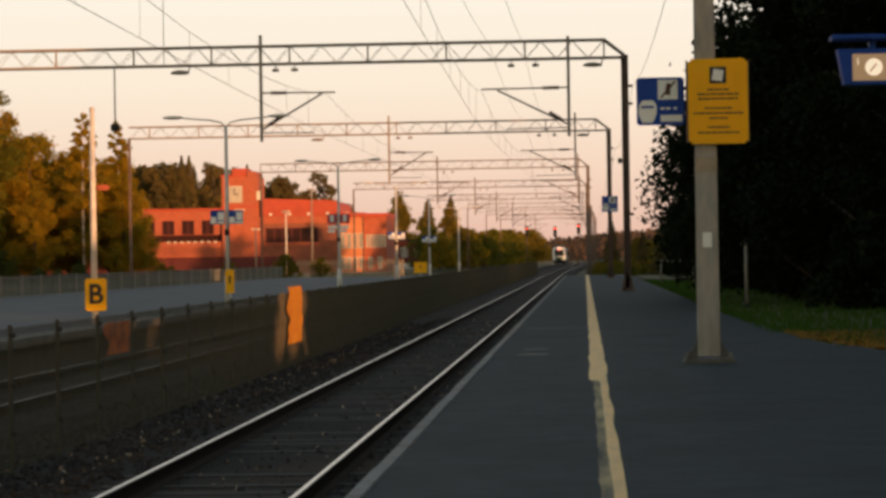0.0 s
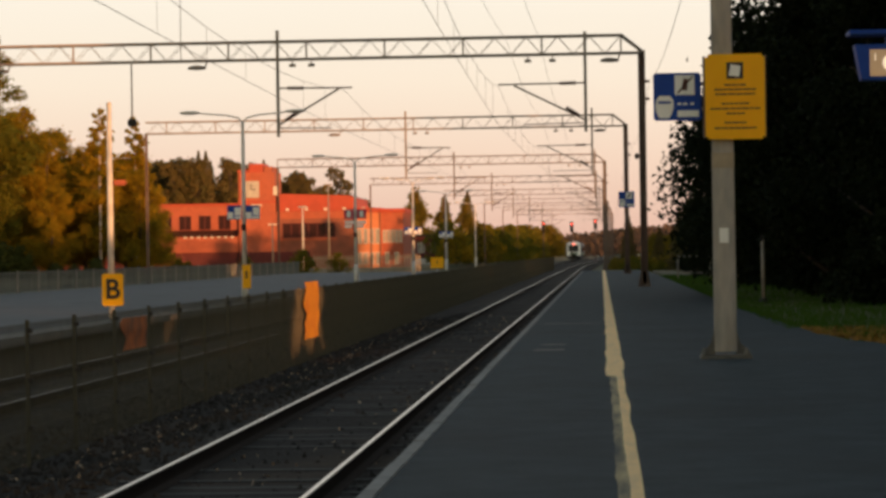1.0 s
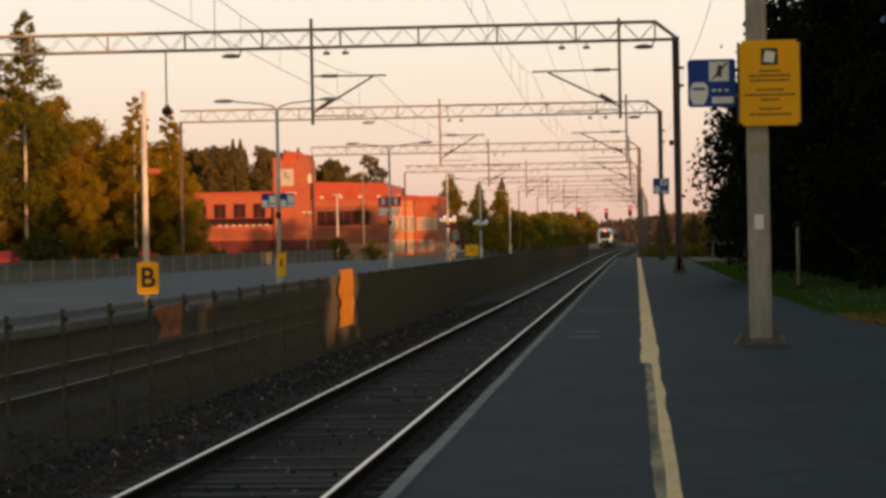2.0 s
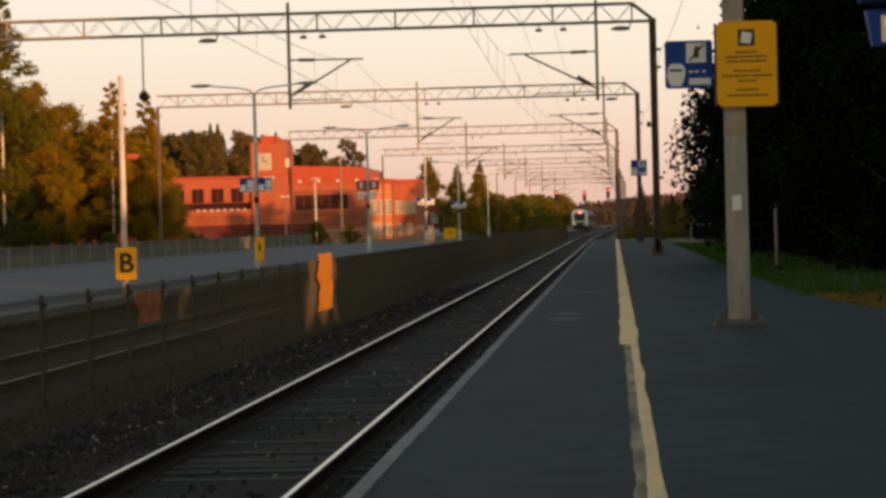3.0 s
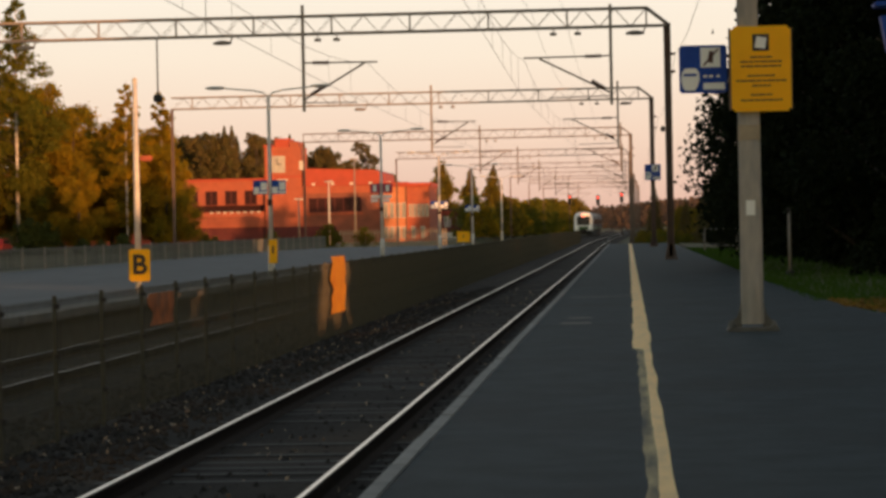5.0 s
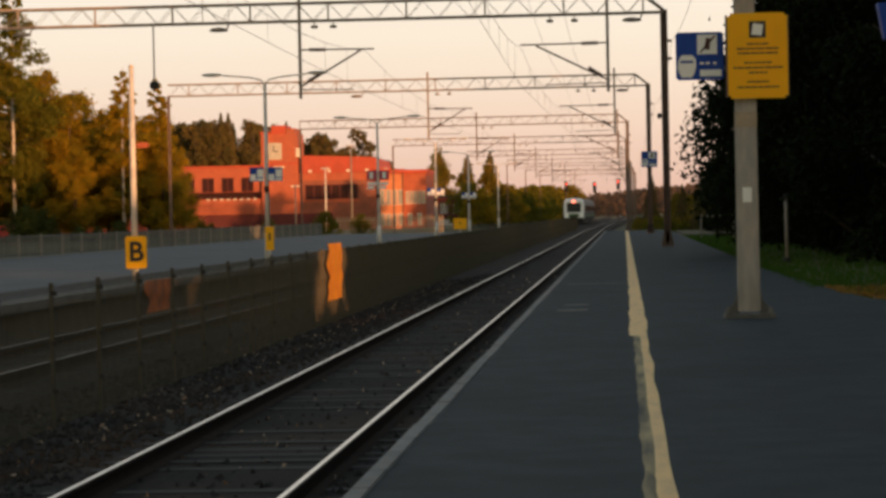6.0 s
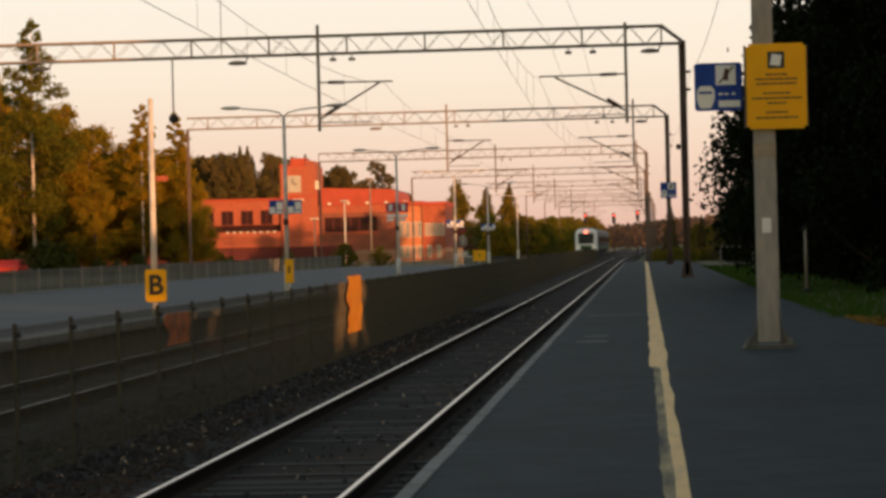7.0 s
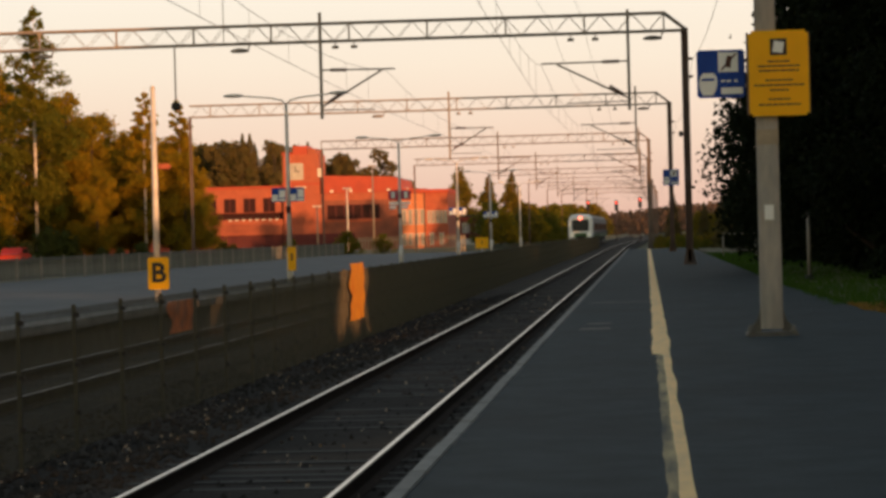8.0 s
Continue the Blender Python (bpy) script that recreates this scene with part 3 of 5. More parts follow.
        for v in bm.verts:
            v.co = Vector((lx + v.co.x * 0.36, v.co.y * 0.2, 8.32 + v.co.z * (0.13 if v.co.z > 0 else 0.05)))
        lamp = part("lamp_head", bm, GALV, g, "grey oval lamp head")
        bm = rod(B(), (lx + 0.3, 0, 8.36), (lx + 0.42, 0, bot), 0.03, seg=6)
        part("bracket", bm, GALV, lamp)
    if extra:
        bm = rod(B(), (extra, -0.3, bot), (extra, -0.3, 6.45), 0.03, seg=6)
        part("drop_rod", bm, GALV, g)
        bm = box(B(), extra - 0.16, extra + 0.16, -0.42, -0.18, 6.2, 6.48, 0.04)
        part("loudspeaker", bm, UNDER, g, "small dark loudspeaker")
        part("lamp_mast", rod(B(), (extra + 1.85, -0.28, bot - 0.1), (extra + 1.85, -0.28, 11.2), 0.015, seg=6), beam, g)
        part("junction_box", box(B(), right - 0.30, right - 0.14, -0.12, 0.12, 4.70, 4.90, 0.03), UNDER, g, "dark junction box")
    for z in (7.55, 6.9):
        bm = rod(B(), (right + 0.12, 0, z), (right + 0.28, 0, z), 0.05, seg=8)
        part("insulator", bm, INSUL, g)
    return g


def build_wires():
    spans = [-30, 40, 100, 158, 222, 282, 342, 402, 462]
    for nm, x, z, sag, r in (("messenger_wire", -3.4, 7.45, 0.85, 0.0075), ("contact_wire", -3.4, 6.0, 0.06, 0.0075),
                             ("messenger_wire", -9.15, 7.45, 0.85, 0.0075), ("contact_wire", -9.15, 5.95, 0.06, 0.0075),
                             ("return_wire", 1.86, 7.55, 0.7, 0.0075), ("feeder_wire", -3.4, 9.2, 0.5, 0.007), ("feeder_wire", -2.2, 9.3, 0.5, 0.007)):
        cu = bpy.data.curves.new(nm, "CURVE")
        cu.dimensions, cu.bevel_depth, cu.bevel_resolution = "3D", r, 1
        pts, drops = [], []
        for n, (a, b) in enumerate(zip(spans, spans[1:])):
            side = (0.3 if n % 2 else -0.3) * (nm[0] in "mc")
            for k in range(8):
                u = k / 8
                px, py = x + shift(a) + side * (1 - 2 * u), a + (b - a) * u
                pts.append((px, py, z - sag * 4 * u * (1 - u), 1))
                if nm == "contact_wire" and k:
                    drops.append((px, py, pts[-1][2], 7.45 - 0.85 * 4 * u * (1 - u)))
        sp = cu.splines.new("POLY")
        sp.points.add(len(pts) - 1)
        for q, co in zip(sp.points, pts):
            q.co = co
        cu.materials.append(WIRE)
        wire = tagged(new(nm, cu), "thin overhead railway wire strung from gantry to gantry", "wire", "overhead wires")
        for px, py, z0, z1 in drops:
            part("dropper", rod(B(), (px, py, z0), (px, py, z1), 0.005, seg=3, caps=False), WIRE, wire)


# ---- concrete pole with signs ----
def bars(bm, x0, x1, y, z, h):
    box(bm, x0, x1, y - 0.003, y, z - h / 2, z + h / 2)


def build_sign_pole():
    p = thing("concrete_pole", (1.49, 33.1, 0), "square weathered concrete lamp pole bolted to the platform", "pole")
    bm = slab(B(), [(-0.135, 0.08), (0.135, 0.08), (0.115, 6.5), (-0.115, 6.5)], -0.12, 0.12)
    bmesh.ops.bevel(bm, geom=[e for e in bm.edges if abs((e.verts[0].co - e.verts[1].co).z) > 1], offset=0.025, segments=2, affect="EDGES")
    part("shaft", bm, CONC, p)
    bm = box(B(), -0.31, 0.31, -0.30, 0.30, -0.02, 0.045, 0.015)
    part("base_plate", bm, BASEGREY, p, "weathered steel base plate")
    for s in (-1, 1):
        bm = slab(B(), [(s * 0.125, 0.04), (s * 0.28, 0.04), (s * 0.26, 0.10), (s * 0.18, 0.18), (s * 0.145, 0.30), (s * 0.125, 0.44)], -0.02, 0.02)
        part("gusset", bm, BASEGREY, p)
        for t in (-0.24, 0.24):
            bm = rod(B(), (s * 0.25, t, 0.04), (s * 0.25, t, 0.12), 0.025, seg=6)
            rod(bm, (s * 0.25, t, 0.045), (s * 0.25, t, 0.075), 0.042, seg=6)
            part("bolt", bm, BASEGREY, p)
    bm = box(B(), -0.06, 0.05, -0.135, -0.118, 1.40, 1.58)
    part("sticker", bm, WHITE, p, "torn white sticker")
    bm = box(B(), -0.130, 0.130, -0.128, 0.128, 2.30, 2.50, 0.01)
    part("clamp_band", bm, OCHRE, p, "faded ochre band")
    # yellow notice
    s = thing("notice_board", (1.64, 32.93, 2.65), "yellow notice board with dark print fixed to the concrete pole", "sign")
    bm = box(B(), -0.36, 0.36, -0.03, 0.03, 0, 1.03)
    bmesh.ops.bevel(bm, geom=[e for e in bm.edges if abs((e.verts[0].co - e.verts[1].co).y) > 0.05], offset=0.035, segments=3, affect="EDGES")
    part("plate", bm, YELLOW, s)
    part("frame_edge", box(B(), -0.385, -0.362, -0.02, 0.06, 0.02, 1.01), RUSTPOST, s)
    part("frame_edge", box(B(), 0.362, 0.375, -0.02, 0.06, 0.02, 1.01), RUSTPOST, s)
    pic = part("pictogram", box(B(), -0.10, 0.10, -0.036, -0.03, 0.73, 0.93), BLACK, s, "dark square pictogram")
    bm = B()
    vs = [bm.verts.new((x, -0.0385, z)) for x, z in ((-0.075, 0.77), (0.05, 0.755), (0.07, 0.885), (-0.05, 0.905))]
    bm.faces.new(vs)
    part("sheet_symbol", bm, WHITE, pic)
    for z, w in ((0.655, 0.13), (0.60, 0.25), (0.545, 0.24), (0.43, 0.165), (0.37, 0.30), (0.31, 0.11), (0.20, 0.13), (0.135, 0.25)):
        bm = B()
        rr = random.Random(int(z * 1000))
        x = -w
        while x < w - 0.02:
            e = min(w, x + rr.uniform(0.03, 0.10))
            bars(bm, x, e, -0.0305, z, 0.020)
            x = e + 0.008
        part("text_line", bm, DARKRED, s)
    # blue platform sign on brackets behind the notice
    s = thing("platform_sign", (0.95, 33.16, 2.90), "blue platform sign with white pictograms on the concrete pole", "sign", "blue platform signs")
    blue_sign_parts(s, 0.29, 0.58)
    for z in (0.12, 0.42):
        part("bracket", box(B(), 0.25, 0.45, 0.02, 0.05, z, z + 0.04), GALV, s)


def blue_sign_parts(s, hw, h):
    k = h / 0.58
    bm = box(B(), -hw, hw, -0.02, 0.02, 0, h)
    bmesh.ops.bevel(bm, geom=[e for e in bm.edges if abs((e.verts[0].co - e.verts[1].co).y) > 0.03], offset=0.02, segments=3, affect="EDGES")
    part("plate", bm, BLUE, s)
    pic = part("prohibition_panel", box(B(), -0.03 * k, 0.21 * k, -0.025, -0.02, 0.31 * k, 0.55 * k), WHITE, s, "white square with a crossed-out symbol")
    bm = B()
    for pts in (((-0.01, 0.33), (0.02, 0.33), (0.20, 0.53), (0.17, 0.53)), ((0.05, 0.37), (0.12, 0.36), (0.13, 0.50), (0.08, 0.51))):
        bm.faces.new([bm.verts.new((x * k, -0.0275, z * k)) for x, z in pts])
    part("crossed_symbol", bm, DARKRED, pic)
    bm = B()
    out = [(-0.25, 0.08), (-0.22, 0.03), (-0.10, 0.03), (-0.07, 0.08), (-0.045, 0.16), (-0.05, 0.25), (-0.09, 0.30), (-0.22, 0.30), (-0.255, 0.25), (-0.27, 0.16)]
    a = [bm.verts.new((x * k, -0.026, z * k)) for x, z in out]
    b = [bm.verts.new((x * k, -0.02, z * k)) for x, z in out]
    bm.faces.new(a)
    for i in range(len(a)):
        bm.faces.new((a[i], b[i], b[(i + 1) % len(a)], a[(i + 1) % len(a)]))
    front = part("train_symbol", bm, WHITE, s, "white train front symbol")
    part("symbol_window", box(B(), -0.235 * k, -0.08 * k, -0.029, -0.0265, 0.205 * k, 0.235 * k), BLUE, front)
    for x0, x1 in ((0.0, 0.05), (0.07, 0.12), (0.16, 0.20)):
        bm = B()
        bars(bm, x0 * k, x1 * k, -0.0205, 0.20 * k, 0.025)
        part("text_mark", bm, WHITE, s)
    part("white_panel", box(B(), 0.0, 0.26 * k, -0.025, -0.02, 0.04 * k, 0.12 * k), WHITE, s)


def build_display():
    d = thing("departure_display", (3.45, 30.0, 3.12), "blue departure display with a lit clock under a blue hood", "display")
    bm = slab(B(), [(-0.58, 0.03), (0.62, 0.03), (0.62, 0.42), (-0.65, 0.42)], -0.14, 0.14)
    part("housing", bm, BLUE, d)
    sc = part("screen", box(B(), -0.49, 0.56, -0.152, -0.14, 0.07, 0.36), SCREEN, d, "dim warm lit screen")
    bm = rod(B(), (-0.26, -0.156, 0.215), (-0.26, -0.152, 0.215), 0.095, seg=24)
    face = part("clock_face", bm, SCREENWHITE, sc, "round lit clock face")
    bm = B()
    bm.faces.new([bm.verts.new((-0.26 + x, -0.158, 0.215 + z)) for x, z in ((-0.05, -0.045), (-0.035, -0.055), (0.035, 0.03), (0.02, 0.04))])
    part("clock_pointer", bm, SCREEN, sc)
    cu = bpy.data.curves.new("platform_number", "FONT")
    cu.body, cu.size, cu.extrude = "1", 0.11, 0.001
    t = new("platform_number", cu)
    t.parent = sc
    t.matrix_basis = pose(-0.46, -0.155, 0.24, 90, 0, 0)
    cu.materials.append(SCREENWHITE)
    bm = box(B(), -0.72, 0.8, -0.20, 0.20, 0.52, 0.575, 0.015)
    part("hood", bm, BLUE, d)
    for x in (-0.30, 0.30):
        part("hanger", box(B(), x, x + 0.08, -0.03, 0.03, 0.40, 0.53), BLUE, d)
    bm = rod(B(), (1.05, 0.1, -3.12), (1.05, 0.1, 0.75), 0.075, seg=14)
    rod(bm, (0.6, 0.1, 0.25), (1.05, 0.1, 0.25), 0.04, seg=10)
    rod(bm, (0.6, 0.1, 0.54), (1.05, 0.1, 0.54), 0.04, seg=10)
    part("post", bm, GALV, d)


# ---- island platform furniture ----
def build_lamp_posts():
    def lamp_post(y, signs):
        p = thing("lamp_post", (-10.75, y, 0), "grey steel lamp post with two arms on the island platform", "lamp post", "platform lamp posts")
        bm = rod(B(), (0, 0, 0), (0, 0, 5.4), 0.075, 0.05, seg=12)
        rod(bm, (0, 0, 0), (0, 0, 0.9), 0.10, 0.095, seg=12)
        part("shaft", bm, POSTGREY, p)
        for s in (-1, 1):
            pts = [(0, 0, 5.35), (s * 0.12, 0, 5.50), (s * 0.45, 0, 5.58), (s * 1.3, 0, 5.66)]
            bm = B()
            for a, b in zip(pts, pts[1:]):
                rod(bm, a, b, 0.023, seg=8)
            arm = part("arm", bm, POSTGREY, p)
            bm = B()
            bmesh.ops.create_uvsphere(bm, u_segments=12, v_segments=6, radius=1)
            for v in bm.verts:
                v.co = Vector((s * 1.6 + v.co.x * 0.33, v.co.y * 0.13, 5.68 + v.co.z * 0.06))
            part("lamp_head", bm, POSTGREY, arm)
        if signs:
            col = BLUE if signs == "blue" else MAROON
            up = 0.10 if signs == "blue" else 0.56
            for s in (-1, 1):
                pl = part("sign_plate", box(B(), s * 0.28 - 0.215, s * 0.28 + 0.215, -0.12, -0.09, 2.34 + up, 2.76 + up, 0.01), col, p, "dark sign plate with pale marks")
                if signs == "blue":
                    for a, b, z0, z1 in ((-0.205, -0.03, 2.36, 2.56), (0.01, 0.205, 2.46, 2.70), (-0.01, 0.205, 2.355, 2.43)):
                        part("mark", box(B(), s * 0.28 + a, s * 0.28 + b, -0.125, -0.1205, z0 + up, z1 + up), WHITE, pl)
                else:
                    part("mark", box(B(), s * 0.28 - 0.08, s * 0.28 + 0.07, -0.125, -0.1205, 2.42 + up, 2.70 + up), WHITE, pl)
                    for k in (0, 1):
                        part("lower_plate", box(B(), s * 0.26 - 0.2, s * 0.26 + 0.2 - 0.1 * k, -0.12, -0.09, 2.12 + up - 0.17 * k, 2.26 + up - 0.17 * k, 0.01), WHITE, p, "white lower plate")
            part("sign_rail", box(B(), -0.5, 0.5, -0.09, -0.06, 2.6 + up, 2.64 + up), POSTGREY, p)
            part("camera_box", box(B(), -0.07, 0.07, -0.16, 0.0, 2.1, 2.3, 0.02), UNDER, p)
    lamp_post(41.5, "blue")
    lamp_post(81.3, "blue")
    lamp_post(118.5, "maroon")
    lamp_post(155.0, "blue")
    lamp_post(188.0, "blue")
    lamp_post(232.0, "")
    # plain post with the letter sign
    p = thing("letter_post", (-10.75, 59.0, 0), "slim grey post on the island platform", "post")
    part("shaft", rod(B(), (0, 0, 0), (0, 0, 4.7), 0.075, 0.055, seg=12), POSTGREY, p)
    part("cap", rod(B(), (0, 0, 4.7), (0, 0, 4.76), 0.07, 0.03, seg=12), POSTGREY, p)
    part("side_lamp", box(B(), 0.08, 0.36, -0.08, 0.06, 2.92, 3.04, 0.03), BRICK, p, "small reddish lamp box")
    s = thing("letter_sign", (-10.70, 58.88, 0.28), "yellow sector sign with a dark letter on a post", "sign")
    bm = box(B(), -0.235, 0.235, -0.02, 0.02, 0, 0.71)
    bmesh.ops.bevel(bm, geom=[e for e in bm.edges if abs((e.verts[0].co - e.verts[1].co).y) > 0.03], offset=0.03, segments=3, affect="EDGES")
    part("plate", bm, YELLOW, s)
    cu = bpy.data.curves.new("letter", "FONT")
    cu.body, cu.size, cu.extrude, cu.align_x, cu.offset = "B", 0.60, 0.002, "CENTER", 0.004
    cu.bevel_depth = 0.010
    t = new("letter", cu)
    t.parent = s
    t.matrix_basis = pose(0, -0.024, 0.17, 90, 0, 0)
    cu.materials.append(BLACK)
    for y, dx in ((81.1, 0.05), (176.5, 0.0)):
        s = thing("letter_sign", (-10.70 + dx, y - 0.15, 0.36), "narrow yellow sign plate with a dark mark near the platform", "sign")
        w = 0.13 if y < 100 else 0.42
        part("plate", box(B(), -w, w, -0.02, 0.02, 0, 0.72, 0.015), YELLOW, s)
        part("mark", box(B(), -0.03, 0.03, -0.026, -0.021, 0.3, 0.52), DARKRED, s)
        part("stake", rod(B(), (0, 0.03, -0.36), (0, 0.03, 0.1), 0.03, seg=8), POSTGREY, s)


def build_small_posts():
    p = thing("marker_post", (4.05, 68.5, -0.05), "thin pale metal marker post in the grass", "post")
    part("shaft", rod(B(), (0, 0, 0), (0, 0, 1.62), 0.045, seg=10), GALV, p)
    part("foot", rod(B(), (0, 0, -0.02), (0, 0, 0.12), 0.16, 0.10, seg=10), UNDER, p)
    part("cap", box(B(), -0.06, 0.06, -0.05, 0.05, 1.6, 1.72, 0.015), UNDER, p)
    g = thing("handrail", (3.55, 127.0, -0.1), "pale tubular handrail beside the grass", "handrail")
    for x in (0.0, 1.5):
        part("leg", rod(B(), (x, 0, 0), (x, 0, 1.12), 0.035, seg=8), GALV, g)
    for z in (0.35, 1.12):
        part("bar", rod(B(), (0, 0, z), (1.5, 0, z), 0.03, seg=8), GALV, g)
    # colour-light signals far down the line
    for x, y, z in ((-10.0, 470, 6.95), (-5.1, 472, 6.8), (-1.0, 474, 7.25)):
        s = thing("signal", (x, y, -0.6), "railway colour light signal showing red", "signal", "railway signals")
        part("mast", rod(B(), (0, 0.15, 0), (0, 0.15, z - 0.4), 0.08, seg=8), RUSTPOST, s)
        part("head", box(B(), -0.30, 0.30, -0.1, 0.1, z - 1.5, z + 0.3, 0.08), UNDER, s)
        part("lens", rod(B(), (0, -0.14, z - 0.05), (0, -0.10, z - 0.05), 0.18, seg=16), REDLAMP, s)
        part("hood", rod(B(), (0, -0.30, z + 0.12), (0, -0.1, z + 0.15), 0.20, seg=10), UNDER, s)


# ---- buildings ----
def window(parent, x0, x1, z0, z1, y, glass, frame_mat, mullions=1):
    w = part("window", box(B(), x0, x1, y - 0.02, y + 0.10, z0, z1), frame_mat, parent)
    n = mullions + 1
    step = (x1 - x0) / n
    for k in range(n):
        part("pane", box(B(), x0 + k * step + 0.06, x0 + (k + 1) * step - 0.06, y - 0.035, y - 0.021, z0 + 0.07, z1 - 0.07), glass, w)


def build_red_building():
    y = 340.0
    h = thing("station_centre", (0, y, -0.3), "red brick two-storey public building with a clock tower in low sun", "building")
    # left wing: wall bands with a recessed window strip
    bm = box(B(), -74.0, -45.6, 0, 16, 0, 2.2)
    part("lower_wall", bm, BRICK_DARK, h, "dark red cladding along the ground floor")
    part("wall", box(B(), -74.0, -45.6, -0.3, 16, 2.2, 4.15), BRICK, h)
    part("wall", box(B(), -74.0, -45.6, 0.5, 16, 4.15, 5.0), BRICK_DARK, h)
    part("wall", box(B(), -74.0, -45.6, 0, 16, 5.0, 8.1), BRICK, h)
    part("roof_edge", box(B(), -74.2, -45.5, -0.25, 16.2, 8.1, 8.35), ROOFRED, h)
    for k in range(10):
        x = -70.7 + k * 2.5
        window(h, x, x + 1.55, 5.05, 6.85, -0.05, GLASS, BRICK_DARK)
    part("window_strip", box(B(), -73.5, -46.0, 0.44, 0.52, 4.2, 4.95), GLASS, h)
    for k in range(8):
        part("sill_lamp", box(B(), -52.6 + k * 0.85, -52.2 + k * 0.85, -0.36, -0.3, 4.02, 4.2), PALE, h)
    # clock tower
    t = part("tower", box(B(), -45.5, -40.9, -0.6, 6, 0, 12.2), BRICK, h)
    part("tower_cap", box(B(), -44.2, -42.4, -0.4, 5.5, 12.2, 13.3), ROOFRED, t)
    part("tower_step", box(B(), -42.3, -41.2, -0.5, 5.5, 12.2, 12.9), BRICK, t)
    part("parapet", box(B(), -45.6, -44.3, -0.7, 5.8, 12.2, 12.5), ROOFRED, t)
    part("cornice", box(B(), -45.62, -40.8, -0.70, -0.6, 8.35, 8.6), ROOFRED, t)
    part("flood_lamp", box(B(), -44.0, -42.6, -1.0, -0.6, 7.9, 8.15, 0.04), PALE, t)
    c = part("clock", box(B(), -44.95, -42.9, -0.75, -0.6, 9.0, 11.1, 0.06), CLOCKGREY, h, "square pale clock face")
    part("dial", rod(B(), (-43.9, -0.80, 10.05), (-43.9, -0.75, 10.05), 0.85, seg=28), CLOCKGREY, c)
    bm = box(B(), -43.95, -43.85, -0.84, -0.81, 10.0, 10.8)
    box(bm, -43.95, -43.35, -0.84, -0.81, 10.0, 10.1)
    part("pointer", bm, BLACK, c)
    part("window", box(B(), -41.1, -40.6, -0.66, -0.6, 9.3, 10.4), PALE, t)
    # middle with a raised red roof; shade is put into its browner brick colour
    part("wall", box(B(), -40.9, -30.7, 0, 16, 0, 7.2), BRICK_SHADED, h, "middle brick wall, browned for the shade on it")
    part("band", box(B(), -45.4, -36.6, -0.72, -0.62, 0.35, 2.15), BRICK_DARK, h)
    part("sill_band", box(B(), -40.4, -33.2, -0.16, -0.07, 3.55, 3.85), BRICK, h)
    part("roof_band", box(B(), -40.4, -30.6, -0.12, 0.0, 6.3, 7.15), BRICK, h)
    part("roof", slab(B(), [(-40.4, 7.2), (-30.4, 7.2), (-30.6, 8.7), (-31.5, 9.1), (-40.4, 9.45)], -0.3, 15), ROOFRED, h, "raised red sheet roof")
    g = part("window_band", box(B(), -40.1, -33.4, -0.06, 0.0, 3.9, 5.75), BRICK_DARK, h)
    for k in range(6):
        part("pane", box(B(), -40.0 + k * 1.1, -39.05 + k * 1.1, -0.08, -0.062, 4.0, 5.65), GLASS, g)
    part("door_leaf", box(B(), -42.0, -40.7, -0.66, -0.6, 2.5, 4.6), BRICK, h)
    # right wing: a proud bay and a lower part set back, both with pale windows
    # the bay's brick colour is raised to carry the glow of low sun
    part("wall", box(B(), -30.7, -27.6, -0.7, 14, 0, 6.9), BRICK_SUNLIT, h, "brick bay, coloured brighter for the sun on it")
    part("wall", box(B(), -27.6, -24.8, -0.2, 13.8, 0, 6.9), BRICK, h)
    part("roof_edge", box(B(), -30.9, -27.5, -0.95, 14.2, 6.9, 7.5), ROOFRED, h)
    part("roof_edge", box(B(), -27.5, -24.6, -0.45, 14.0, 6.9, 7.4), ROOFRED, h)
    for k in range(4):
        window(h, -30.55 + k * 0.75, -29.98 + k * 0.75, 3.0, 4.9, -0.73, GLASS_GLINT, PALE, 0)
        window(h, -30.55 + k * 0.75, -29.98 + k * 0.75, 0.4, 1.9, -0.73, GLASS_GLINT, PALE, 0)
    for k in range(5):
        window(h, -27.4 + k * 0.52, -27.02 + k * 0.52, 3.1, 4.7, -0.23, GLASS_GLINT, PALE, 0)
    for k in range(2):
        window(h, -27.2 + k * 1.2, -26.6 + k * 1.2, 0.4, 1.9, -0.23, GLASS_GLINT, PALE, 0)
    part("downpipe", rod(B(), (-27.7, -0.76, 0), (-27.7, -0.76, 6.9), 0.06, seg=8), UNDER, h)
    for k in range(5):
        part("roof_lamp", box(B(), -39.6 + k * 2.4, -39.2 + k * 2.4, -0.35, -0.25, 7.3, 7.6), PALE, h)
    # low red building behind the signs farther on
    q = thing("red_shed", (0, 420, -0.3), "low dark red wooden building with a pale plinth", "building")
    part("wall", box(B(), -31.5, -23.0, 0, 10, 0.9, 4.3), BRICK_DARK, q)
    part("plinth", box(B(), -31.6, -22.9, -0.1, 10.1, 0, 0.9), PALE, q)
    part("roof", slab(B(), [(-31.8, 4.3), (-22.7, 4.3), (-22.7, 4.5), (-31.8, 4.7)], -0.4, 10.4), UNDER, q)
    for k in range(4):
        window(q, -30.5 + k * 2.0, -29.4 + k * 2.0, 1.8, 3.4, -0.03, GLASS_GLINT, PALE)
    # street lamps before the building
    for x, hgt, mat in ((-36.5, 5.1, GALV), (-33.1, 7.0, POSTGREY), (-30.2, 9.4, GALV)):
        l = thing("street_lamp", (x, 300, -0.3), "slim street lamp before the red building", "street lamp", "street lamps")
        part("mast", rod(B(), (0, 0, 0), (0, 0, hgt), 0.11, 0.07, seg=8), mat, l)
